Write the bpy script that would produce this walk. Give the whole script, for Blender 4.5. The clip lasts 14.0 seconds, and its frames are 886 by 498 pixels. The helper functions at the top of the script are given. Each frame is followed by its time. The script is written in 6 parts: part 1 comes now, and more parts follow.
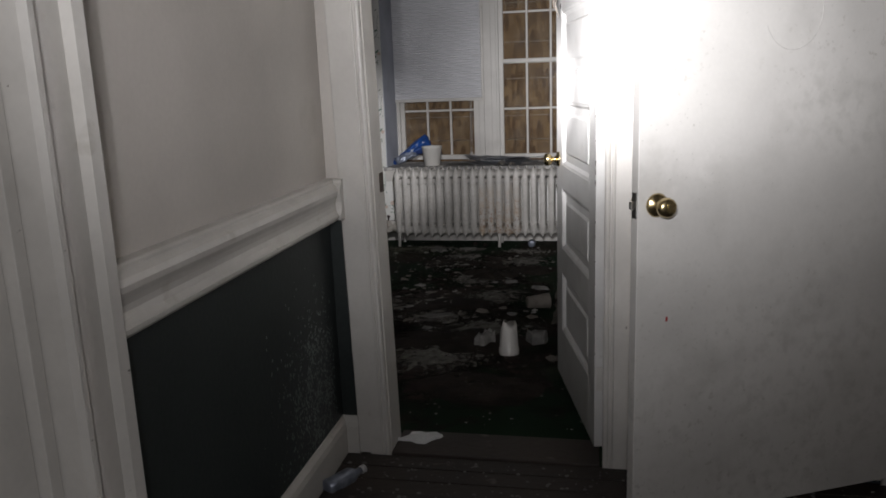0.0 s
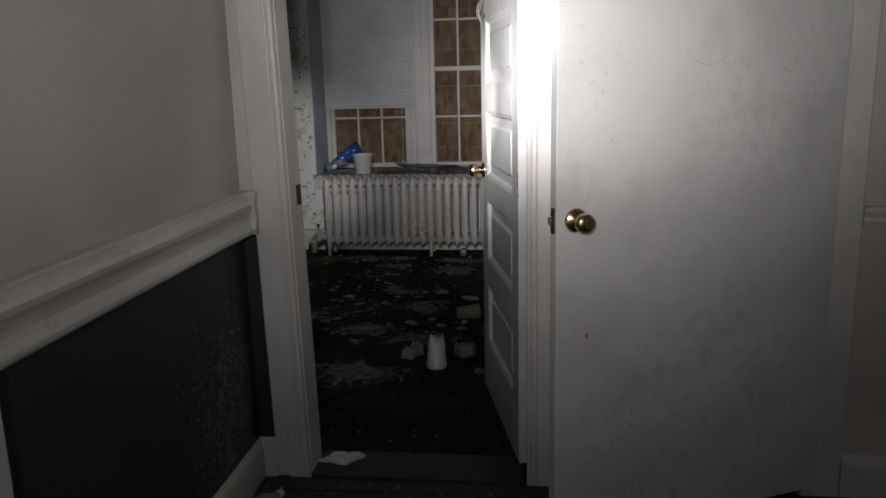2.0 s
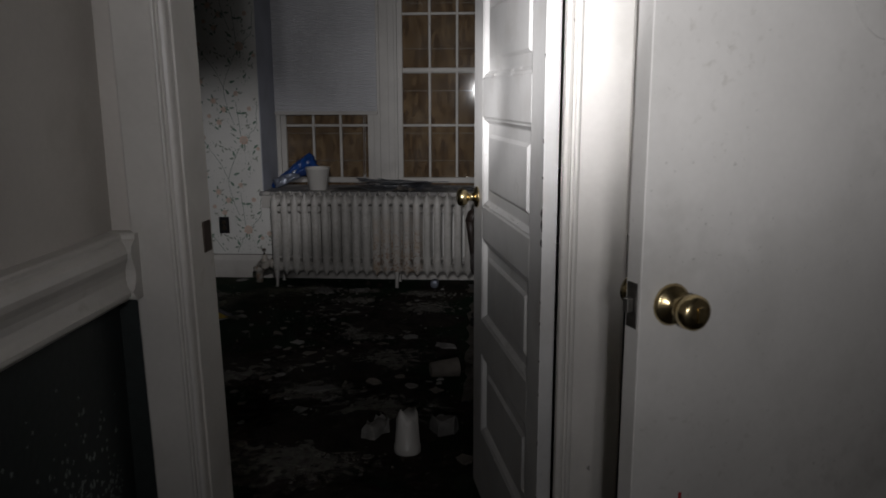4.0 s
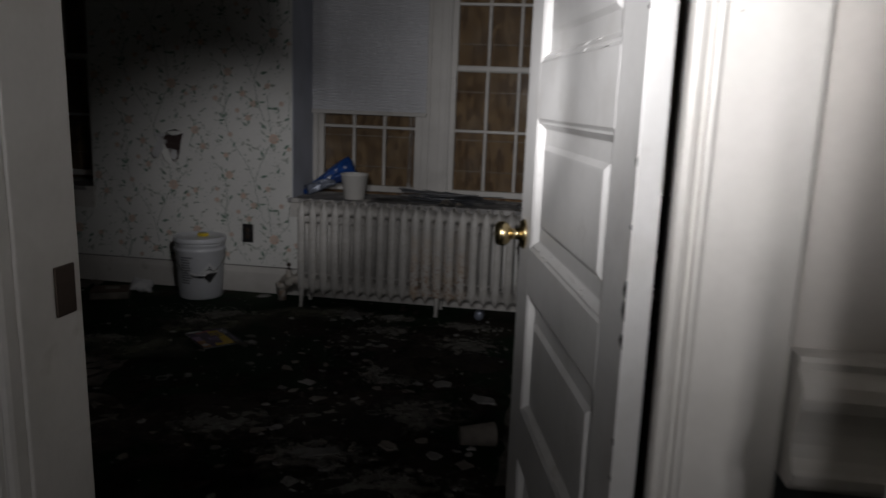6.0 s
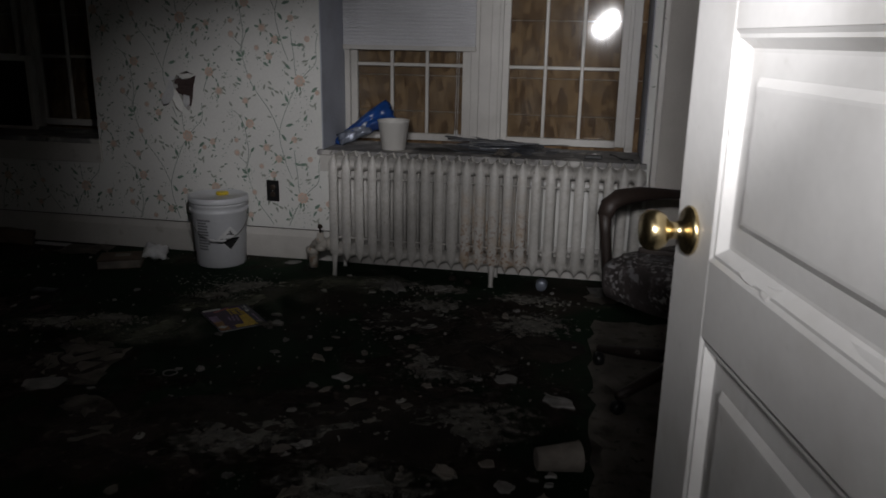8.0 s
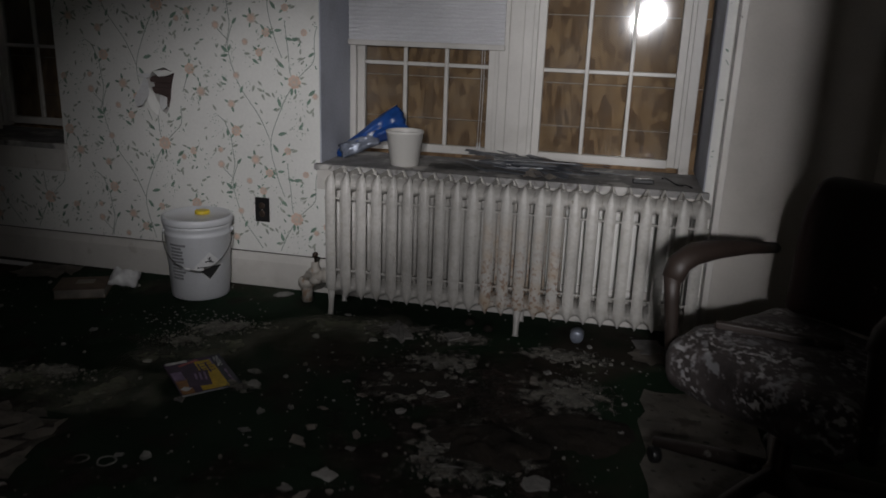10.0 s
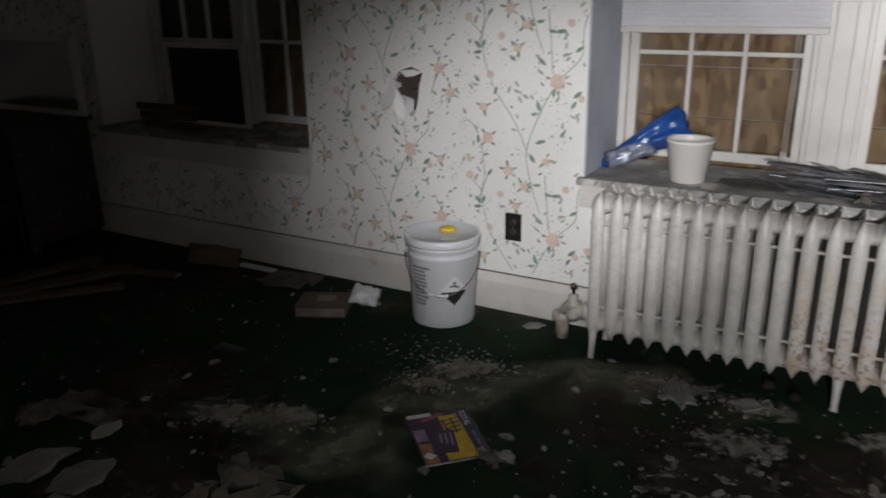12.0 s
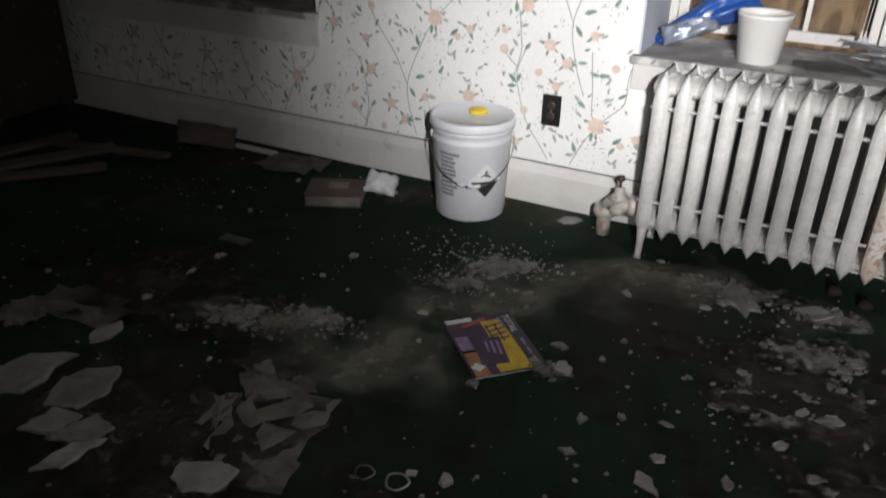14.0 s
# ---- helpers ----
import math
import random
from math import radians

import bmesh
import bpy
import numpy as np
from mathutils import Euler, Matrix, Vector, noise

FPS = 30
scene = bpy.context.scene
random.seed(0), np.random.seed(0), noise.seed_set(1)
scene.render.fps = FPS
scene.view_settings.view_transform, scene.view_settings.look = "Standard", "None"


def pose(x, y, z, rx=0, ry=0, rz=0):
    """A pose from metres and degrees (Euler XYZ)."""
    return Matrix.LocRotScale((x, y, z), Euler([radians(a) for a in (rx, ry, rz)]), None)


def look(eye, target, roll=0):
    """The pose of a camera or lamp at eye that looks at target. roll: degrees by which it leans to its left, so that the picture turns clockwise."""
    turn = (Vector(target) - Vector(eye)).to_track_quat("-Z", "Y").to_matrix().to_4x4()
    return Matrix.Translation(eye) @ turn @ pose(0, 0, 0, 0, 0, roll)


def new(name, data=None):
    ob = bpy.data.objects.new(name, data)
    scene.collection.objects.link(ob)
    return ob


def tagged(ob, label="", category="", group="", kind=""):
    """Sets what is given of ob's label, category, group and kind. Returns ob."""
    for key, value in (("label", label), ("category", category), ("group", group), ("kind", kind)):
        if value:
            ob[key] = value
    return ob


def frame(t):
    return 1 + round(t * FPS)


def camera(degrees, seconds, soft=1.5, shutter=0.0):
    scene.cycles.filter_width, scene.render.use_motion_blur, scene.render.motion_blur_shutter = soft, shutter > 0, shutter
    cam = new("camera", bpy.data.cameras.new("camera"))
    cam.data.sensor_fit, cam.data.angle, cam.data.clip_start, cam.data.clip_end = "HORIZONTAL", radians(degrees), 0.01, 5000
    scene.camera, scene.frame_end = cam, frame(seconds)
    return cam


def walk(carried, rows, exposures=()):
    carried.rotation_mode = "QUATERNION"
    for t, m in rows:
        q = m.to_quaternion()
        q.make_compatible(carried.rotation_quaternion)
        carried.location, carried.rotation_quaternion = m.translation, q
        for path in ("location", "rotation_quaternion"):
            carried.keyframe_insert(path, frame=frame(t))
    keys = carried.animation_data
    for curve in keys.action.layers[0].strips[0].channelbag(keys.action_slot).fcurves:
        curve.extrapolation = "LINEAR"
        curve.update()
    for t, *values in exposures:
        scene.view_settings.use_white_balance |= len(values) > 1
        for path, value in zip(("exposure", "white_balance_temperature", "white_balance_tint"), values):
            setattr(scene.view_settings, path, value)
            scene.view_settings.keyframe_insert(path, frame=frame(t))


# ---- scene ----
cam = camera(59.9, 14.0, 1.7, 0.6)
PATH = [
    (0, (1.614, -6.093, 1.349), (1.223, -4.179, 0.92), -2.1),
    (0.5, (1.623, -6.079, 1.365), (1.263, -4.152, 0.969), -1.0),
    (1, (1.623, -6.083, 1.384), (1.387, -4.117, 1.103), 0.2),
    (1.5, (1.638, -6.083, 1.386), (1.421, -4.115, 1.107), 0.2),
    (2, (1.664, -6.005, 1.361), (1.429, -4.064, 0.941), -1.4),
    (2.5, (1.644, -5.849, 1.388), (1.376, -3.891, 1.083), -0.7),
    (3, (1.587, -5.555, 1.355), (1.38, -3.593, 1.027), -1.0),
    (5.5, (1.474, -4.619, 1.293), (1.371, -2.672, 0.85), 0.2),
    (6, (1.52, -4.388, 1.275), (1.233, -2.445, 0.897), 2.2),
    (6.5, (1.472, -4.232, 1.248), (1.089, -2.321, 0.801), 0.8),
    (7, (1.348, -4.091, 1.239), (1.128, -2.149, 0.819), 0.3),
    (7.5, (1.335, -3.941, 1.231), (1.136, -2.011, 0.747), -2.0),
    (8, (1.325, -3.738, 1.231), (0.953, -1.845, 0.704), 1.0),
    (10.5, (1.134, -2.914, 1.301), (0.714, -1.045, 0.726), 1.9),
    (11, (1.015, -2.788, 1.328), (0.567, -0.935, 0.722), -0.6),
    (11.5, (0.817, -2.709, 1.328), (0.127, -0.942, 0.694), -2.5),
    (12, (0.827, -2.57, 1.364), (-0.109, -0.927, 0.713), -1.0),
    (12.5, (0.832, -2.529, 1.354), (-0.165, -0.934, 0.676), -1.5),
    (13, (0.787, -2.503, 1.306), (-0.167, -0.914, 0.555), 0.8),
    (13.5, (0.643, -2.463, 1.276), (-0.259, -0.87, 0.469), 0.4),
    (14, (0.474, -2.422, 1.261), (-0.33, -0.841, 0.335), 1.2),
]
# stops of the clip's own exposure along the walk
EXPOSURES = [(0, 0.26), (0.5, 0.03), (1.5, -0.45), (2.5, -0.48), (3.2, -0.8), (5.3, -1.72), (6.0, -1.37), (7.0, -0.7), (8.2, -0.6), (10.3, 0.1), (11.0, 0.35), (11.5, 0.75), (12.5, 1.28), (13.5, 1.66), (14.0, 1.95)]
walk(cam, [(t, look(eye, target, roll)) for t, eye, target, roll in PATH], EXPOSURES)

# ---- light: night walk by torchlight; fixed spots together stand in for the carried beam ----
world = bpy.data.worlds.new("night")
scene.world = world
world.use_nodes = True
world.node_tree.nodes["Background"].inputs[0].default_value = (0.5, 0.55, 0.62, 1)
world.node_tree.nodes["Background"].inputs[1].default_value = 0.004


def torch_stand_in(name, eye, target, watts, cone, blend, radius=0.03):
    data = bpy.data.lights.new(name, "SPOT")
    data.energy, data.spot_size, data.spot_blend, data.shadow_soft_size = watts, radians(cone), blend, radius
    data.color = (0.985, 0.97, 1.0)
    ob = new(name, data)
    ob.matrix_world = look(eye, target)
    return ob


# one or more per stretch of the way, all lit throughout
torch_stand_in("torch_hall", (1.5, -6.35, 1.55), (1.45, -3.8, 1.84), 96, 76, 1.0)
torch_stand_in("torch_hall_high", (1.6, -6.0, 1.5), (1.72, -4.0, 1.75), 78, 60, 1.0)
# wide weak fill, added to brighten the near side of the hall
torch_stand_in("hall_fill", (1.62, -6.3, 1.45), (1.4, -5.0, 1.2), 21, 150, 1.0)
torch_stand_in("torch_casing", (1.5, -4.75, 1.5), (1.86, -3.55, 1.4), 42, 54, 1.0)
torch_stand_in("torch_doorway", (1.4, -4.36, 1.5), (1.62, -3.3, 1.5), 62, 68, 1.0)
torch_stand_in("torch_frame", (1.47, -4.23, 1.45), (1.55, -3.23, 1.43), 43, 62, 1.0)
torch_stand_in("torch_leaf", (1.335, -3.94, 1.42), (1.42, -2.94, 1.38), 62, 62, 1.0)
torch_stand_in("torch_threshold", (1.3, -3.65, 1.36), (1.35, -2.65, 1.28), 138, 40, 1.0)
# weak fill, added to lift the room's floor
torch_stand_in("floor_fill", (0.78, -2.55, 1.47), (-0.25, -0.75, 0.0), 9, 70, 1.0)
torch_stand_in("torch_window", (0.8, -2.6, 1.46), (-0.27, 0.3, 0.7), 80, 32, 1.0)
torch_stand_in("torch_room", (0.8, -2.6, 1.48), (-0.6, 0.3, 0.6), 73, 36, 1.0)


# ---- materials ----
def mat(name, base, rough=0.6, metal=0.0, spots=(), bump=0.0, bump_scale=60.0, vary=0.12, vary_scale=3.0, fine=0.06, fine_scale=80.0, spec=0.5, rand=0.0):
    """base colour varied at two scales; spots: (colour, noise scale, threshold, softness, strength) wear on top."""
    m = bpy.data.materials.new(name)
    m.use_nodes = True
    n, l = m.node_tree.nodes, m.node_tree.links
    b = n["Principled BSDF"]
    b.inputs["Roughness"].default_value, b.inputs["Metallic"].default_value = rough, metal
    b.inputs["Specular IOR Level"].default_value = spec
    tc = n.new("ShaderNodeTexCoord")
    geo = n.new("ShaderNodeNewGeometry")

    def noise_node(scale, detail=4):
        t = n.new("ShaderNodeTexNoise")
        t.inputs["Scale"].default_value, t.inputs["Detail"].default_value = scale, detail
        l.new(geo.outputs["Position"], t.inputs["Vector"])
        return t

    def mixc(kind, fac, a, c):
        x = n.new("ShaderNodeMix")
        x.data_type, x.blend_type = "RGBA", kind
        for s, v in ((0, fac), (6, a), (7, c)):
            if hasattr(v, "is_linked"):
                l.new(v, x.inputs[s])
            else:
                x.inputs[s].default_value = v
        return x.outputs[2]

    def ramp(src, lo, hi):
        r = n.new("ShaderNodeMapRange")
        r.inputs[1].default_value, r.inputs[2].default_value = lo, hi
        l.new(src, r.inputs[0])
        return r.outputs[0]

    col = tuple(base) + (1,)
    big, small = noise_node(vary_scale), noise_node(fine_scale, 2)
    dark = tuple(c * (1 - 2 * vary) for c in base) + (1,)
    c = mixc("MIX", ramp(big.outputs[0], 0.35, 0.65), dark, col)
    c = mixc("MULTIPLY", ramp(small.outputs[0], 0.3, 0.7), c, mixc("MIX", 1.0, col, (1 - fine * 2,) * 3 + (1,)))
    if rand:
        oi = n.new("ShaderNodeObjectInfo")
        c = mixc("MULTIPLY", 1.0, c, mixc("MIX", oi.outputs["Random"], (1 - rand,) * 3 + (1,), (1, 1, 1, 1)))
    for colour, scale, th, soft, strength, *mask in spots:
        s = noise_node(scale, 8)
        f = n.new("ShaderNodeMath")
        f.operation = "MULTIPLY"
        l.new(ramp(s.outputs[0], th, th + soft), f.inputs[0])
        f.inputs[1].default_value = strength
        fac = f.outputs[0]
        if mask:
            g = n.new("ShaderNodeMath")
            g.operation = "MULTIPLY"
            l.new(fac, g.inputs[0])
            if isinstance(mask[0], tuple):  # only below a height, with a ragged top
                sep = n.new("ShaderNodeSeparateXYZ")
                l.new(geo.outputs["Position"], sep.inputs[0])
                rag = n.new("ShaderNodeMath")
                rag.operation = "MULTIPLY_ADD"
                l.new(noise_node(14, 2).outputs[0], rag.inputs[0])
                rag.inputs[1].default_value = 0.3
                l.new(sep.outputs[2], rag.inputs[2])
                l.new(ramp(rag.outputs[0], mask[0][0] + 0.15, mask[0][1] + 0.15), g.inputs[1])
            else:
                l.new(ramp(noise_node(mask[0], 3).outputs[0], 0.46, 0.62), g.inputs[1])
            fac = g.outputs[0]
        c = mixc("MIX", fac, c, tuple(colour) + (1,))
    l.new(c, b.inputs["Base Color"])
    if bump:
        bp = n.new("ShaderNodeBump")
        bp.inputs["Strength"].default_value, bp.inputs["Distance"].default_value = bump, 0.01
        l.new(noise_node(bump_scale, 6).outputs[0], bp.inputs["Height"])
        l.new(bp.outputs[0], b.inputs["Normal"])
    return m


WHITE = mat("aged_white_paint", (0.62, 0.597, 0.558), 0.42, bump=0.05, bump_scale=30, vary=0.08, fine=0.02, spots=[((0.42, 0.4, 0.36), 7, 0.54, 0.2, 0.4), ((0.3, 0.27, 0.22), 9, 0.66, 0.08, 0.5), ((0.1, 0.085, 0.07), 34, 0.73, 0.02, 0.8)])
DOORW = mat("grimy_white_door_paint", (0.68, 0.663, 0.632), 0.42, bump=0.02, bump_scale=70, vary=0.07, vary_scale=2.2, fine=0.015, spots=[((0.45, 0.44, 0.41), 6, 0.52, 0.25, 0.5), ((0.4, 0.39, 0.36), 26, 0.48, 0.25, 0.45, 2.2), ((0.25, 0.24, 0.21), 110, 0.66, 0.06, 0.45, 3.0), ((0.34, 0.32, 0.28), 60, 0.6, 0.1, 0.4, 1.6)])
LEAFW = mat("worn_white_panel_door_paint", (0.66, 0.65, 0.63), 0.38, bump=0.04, bump_scale=40, vary=0.08, fine=0.02, spots=[((0.45, 0.43, 0.4), 8, 0.52, 0.2, 0.5), ((0.34, 0.32, 0.28), 40, 0.64, 0.1, 0.45, 4.0)])
PLASTER = mat("pale_grey_plaster", (0.56, 0.527, 0.486), 0.75, bump=0.04, bump_scale=20, vary=0.1, vary_scale=1.6, fine=0.02, spots=[((0.3, 0.28, 0.24), 2.6, 0.62, 0.15, 0.5)])
TEAL = mat("dark_teal_wall_paint", (0.03, 0.038, 0.037), 0.5, bump=0.1, vary=0.12, vary_scale=2.5, fine=0.1)
MOULD = mat("white_mould_bloom", (0.3, 0.33, 0.32), 0.9, vary=0.2, fine_scale=200)
PAPER_WALL = mat("cream_wallpaper", (0.76, 0.755, 0.72), 0.62, bump=0.04, bump_scale=200, vary=0.05, vary_scale=1.8, fine=0.03, spots=[((0.5, 0.46, 0.38), 3.2, 0.64, 0.16, 0.45)])
REVEAL = mat("grey_blue_painted_plaster", (0.44, 0.46, 0.52), 0.7, bump=0.08, vary=0.1, spots=[((0.3, 0.3, 0.32), 5, 0.6, 0.15, 0.4)])
CEIL = mat("peeling_ceiling_paint", (0.42, 0.41, 0.38), 0.85, bump=0.25, bump_scale=14, vary=0.15, spots=[((0.12, 0.1, 0.08), 11, 0.6, 0.05, 0.8)])
SILL = mat("dirty_grey_sill", (0.3, 0.29, 0.28), 0.7, bump=0.2, bump_scale=50, vary=0.2, vary_scale=8, spots=[((0.55, 0.53, 0.5), 7, 0.56, 0.08, 0.8), ((0.1, 0.09, 0.08), 18, 0.62, 0.06, 0.8)])
CARPET = mat("filthy_dark_green_carpet", (0.012, 0.031, 0.014), 0.9, bump=0.35, bump_scale=260, vary=0.2, vary_scale=2, fine=0.15, fine_scale=300, spec=0.15, spots=[((0.034, 0.026, 0.02), 1.3, 0.52, 0.1, 0.9), ((0.085, 0.09, 0.066), 2.4, 0.6, 0.12, 0.55), ((0.012, 0.009, 0.007), 5, 0.56, 0.1, 0.8), ((0.16, 0.16, 0.13), 46, 0.7, 0.05, 0.4)])
PLANK = mat("dark_worn_floorboard", (0.045, 0.033, 0.026), 0.55, bump=0.2, bump_scale=40, vary=0.2, rand=0.4, spots=[((0.16, 0.14, 0.12), 12, 0.64, 0.08, 0.6)])
IRON = mat("cream_enamelled_cast_iron", (0.57, 0.55, 0.515), 0.42, bump=0.12, bump_scale=60, vary=0.1, vary_scale=6, spots=[((0.34, 0.31, 0.26), 30, 0.5, 0.25, 0.5), ((0.22, 0.18, 0.14), 70, 0.62, 0.08, 0.6, 9.0)])
RUSTY = mat("rust_streaked_enamel", (0.57, 0.55, 0.515), 0.45, bump=0.15, bump_scale=60, vary=0.1, spots=[((0.38, 0.25, 0.13), 12, 0.42, 0.25, 0.6, (0.58, 0.28)), ((0.2, 0.09, 0.035), 60, 0.52, 0.1, 0.7, (0.48, 0.2))])
BRASS = mat("polished_brass", (0.64, 0.51, 0.28), 0.26, 1.0, vary=0.08, vary_scale=30, spots=[((0.3, 0.2, 0.1), 60, 0.64, 0.06, 0.6)])
STEEL = mat("dull_steel", (0.35, 0.34, 0.32), 0.4, 1.0, vary=0.15, vary_scale=30)
DARKMETAL = mat("tarnished_strike_plate", (0.09, 0.065, 0.05), 0.45, 0.6, vary=0.2)
# bare wood in the paint chips; also paints the shade in the hinge gap
BAREWOOD_GAPSHADE = mat("bare_wood_and_gap_shade", (0.012, 0.009, 0.007), 0.8, vary=0.2)
BLACK = mat("black_plastic", (0.012, 0.012, 0.012), 0.35, vary=0.1)
BLIND = mat("pleated_white_fabric", (0.66, 0.66, 0.68), 0.85, vary=0.05, fine=0.03, spots=[((0.48, 0.47, 0.46), 4, 0.62, 0.15, 0.4)])
PAIL = mat("grey_white_polyethylene", (0.6, 0.61, 0.63), 0.35, vary=0.04, fine=0.02, spots=[((0.4, 0.38, 0.34), 14, 0.68, 0.06, 0.4)])
YELLOW = mat("yellow_plastic", (0.75, 0.55, 0.03), 0.35, vary=0.05)
LABELGREY = mat("printed_grey_ink", (0.22, 0.22, 0.23), 0.6, vary=0.05)
LABELWHITE = mat("white_label", (0.7, 0.7, 0.7), 0.5, vary=0.04)
WHITEPOT = mat("white_ceramic_pot", (0.68, 0.66, 0.62), 0.35, vary=0.05, fine=0.015, spots=[((0.45, 0.42, 0.37), 9, 0.66, 0.12, 0.25)])
BLUEBAG = mat("blue_printed_plastic_bag", (0.012, 0.072, 0.3), 0.35, vary=0.15, vary_scale=14, spots=[((0.02, 0.03, 0.09), 9, 0.6, 0.05, 0.7), ((0.45, 0.46, 0.48), 13, 0.73, 0.02, 0.8)])
GREYBAG = mat("crumpled_silver_foil_lining", (0.3, 0.33, 0.4), 0.35, 0.4, vary=0.2, vary_scale=30)
SLATS = mat("dark_grey_blind_slats", (0.2, 0.215, 0.245), 0.35, vary=0.2, vary_scale=20, rand=0.75)
CHIP = mat("grey_white_plaster_chip", (0.35, 0.338, 0.318), 0.85, bump=0.3, bump_scale=90, vary=0.2, vary_scale=14, rand=0.45)
PAPER = mat("stained_paper", (0.31, 0.275, 0.235), 0.8, bump=0.1, vary=0.2, vary_scale=12, rand=0.35, spots=[((0.18, 0.15, 0.12), 14, 0.6, 0.1, 0.6)])
BROWNCARD = mat("damp_brown_cardboard", (0.16, 0.11, 0.075), 0.85, bump=0.2, vary=0.2, rand=0.3, spots=[((0.06, 0.04, 0.03), 8, 0.58, 0.1, 0.7)])
DARKWOOD = mat("dark_varnished_wood", (0.034, 0.022, 0.017), 0.55, bump=0.1, bump_scale=30, vary=0.2, spots=[((0.25, 0.24, 0.22), 22, 0.66, 0.06, 0.6)])
VINYL = mat("dark_maroon_vinyl", (0.03, 0.016, 0.013), 0.45, bump=0.1, vary=0.2, spots=[((0.25, 0.22, 0.2), 24, 0.7, 0.05, 0.6)])
SEATM = mat("mouldy_seat_upholstery", (0.075, 0.062, 0.06), 0.6, bump=0.7, bump_scale=34, vary=0.25, vary_scale=9, spots=[((0.03, 0.024, 0.022), 7, 0.54, 0.12, 0.85), ((0.42, 0.41, 0.41), 58, 0.53, 0.07, 0.85, 7.0), ((0.26, 0.26, 0.27), 26, 0.58, 0.08, 0.6)])
HOLEIN = mat("bare_lath_and_plaster", (0.085, 0.055, 0.05), 0.9, bump=0.3, vary=0.2)
PIPE = mat("painted_pipe", (0.55, 0.51, 0.45), 0.5, vary=0.15, spots=[((0.25, 0.14, 0.07), 30, 0.58, 0.08, 0.7)])
FAINT = mat("faint_pencil", (0.56, 0.545, 0.52), 0.6)
INK = mat("black_ink", (0.02, 0.02, 0.02), 0.6)
LEAFG = mat("printed_green_leaf", (0.2, 0.3, 0.23), 0.65, vary=0.15, vary_scale=20)
LEAFP = mat("printed_grey_green_leaf", (0.36, 0.39, 0.33), 0.65, vary=0.1, vary_scale=20)
FLOWER = mat("printed_coral_flower", (0.72, 0.53, 0.42), 0.65, vary=0.1, vary_scale=40)
FLOWERP = mat("printed_pale_pink_flower", (0.62, 0.53, 0.46), 0.65, vary=0.08, vary_scale=40)
VINE = mat("printed_grey_vine", (0.3, 0.35, 0.3), 0.65)
MAGY = mat("yellow_cover_ink", (0.66, 0.43, 0.012), 0.55, vary=0.12, vary_scale=30, spec=0.3)
MAGP = mat("purple_cover_ink", (0.05, 0.016, 0.06), 0.55, vary=0.2, vary_scale=30, spec=0.3)
MAGL = mat("lilac_cover_ink", (0.3, 0.2, 0.36), 0.55, vary=0.2, vary_scale=40, spec=0.3)
MAGO = mat("orange_cover_ink", (0.4, 0.17, 0.035), 0.55, vary=0.2, vary_scale=20)
MAGR = mat("red_cover_ink", (0.4, 0.02, 0.02), 0.35)
MAGB = mat("slate_cover_ink", (0.03, 0.03, 0.055), 0.55, spec=0.3)


def osb_material():
    m = mat("weathered_osb_board", (0.24, 0.15, 0.075), 0.8, vary=0.1)
    n, l = m.node_tree.nodes, m.node_tree.links
    b = n["Principled BSDF"]
    geo = n.new("ShaderNodeNewGeometry")
    mp = n.new("ShaderNodeMapping")
    mp.inputs["Scale"].default_value = (36, 36, 14)
    mp.inputs["Rotation"].default_value = (0.3, 0.8, 0.2)
    vo = n.new("ShaderNodeTexVoronoi")
    vo.inputs["Scale"].default_value = 1.0
    l.new(geo.outputs["Position"], mp.inputs["Vector"])
    l.new(mp.outputs[0], vo.inputs["Vector"])
    cr = n.new("ShaderNodeValToRGB")
    cr.color_ramp.elements[0].color, cr.color_ramp.elements[1].color = (0.13, 0.073, 0.035, 1), (0.34, 0.22, 0.115, 1)
    sep = n.new("ShaderNodeSeparateColor")
    l.new(vo.outputs["Color"], sep.inputs[0])
    l.new(sep.outputs[0], cr.inputs[0])
    no = n.new("ShaderNodeTexNoise")
    no.inputs["Scale"].default_value = 3.0
    l.new(geo.outputs["Position"], no.inputs["Vector"])
    mx = n.new("ShaderNodeMix")
    mx.data_type, mx.blend_type = "RGBA", "MULTIPLY"
    mx.inputs[0].default_value = 0.35
    l.new(cr.outputs[0], mx.inputs[6])
    l.new(no.outputs[0], mx.inputs[7])
    l.new(mx.outputs[2], b.inputs["Base Color"])
    return m


OSB = osb_material()


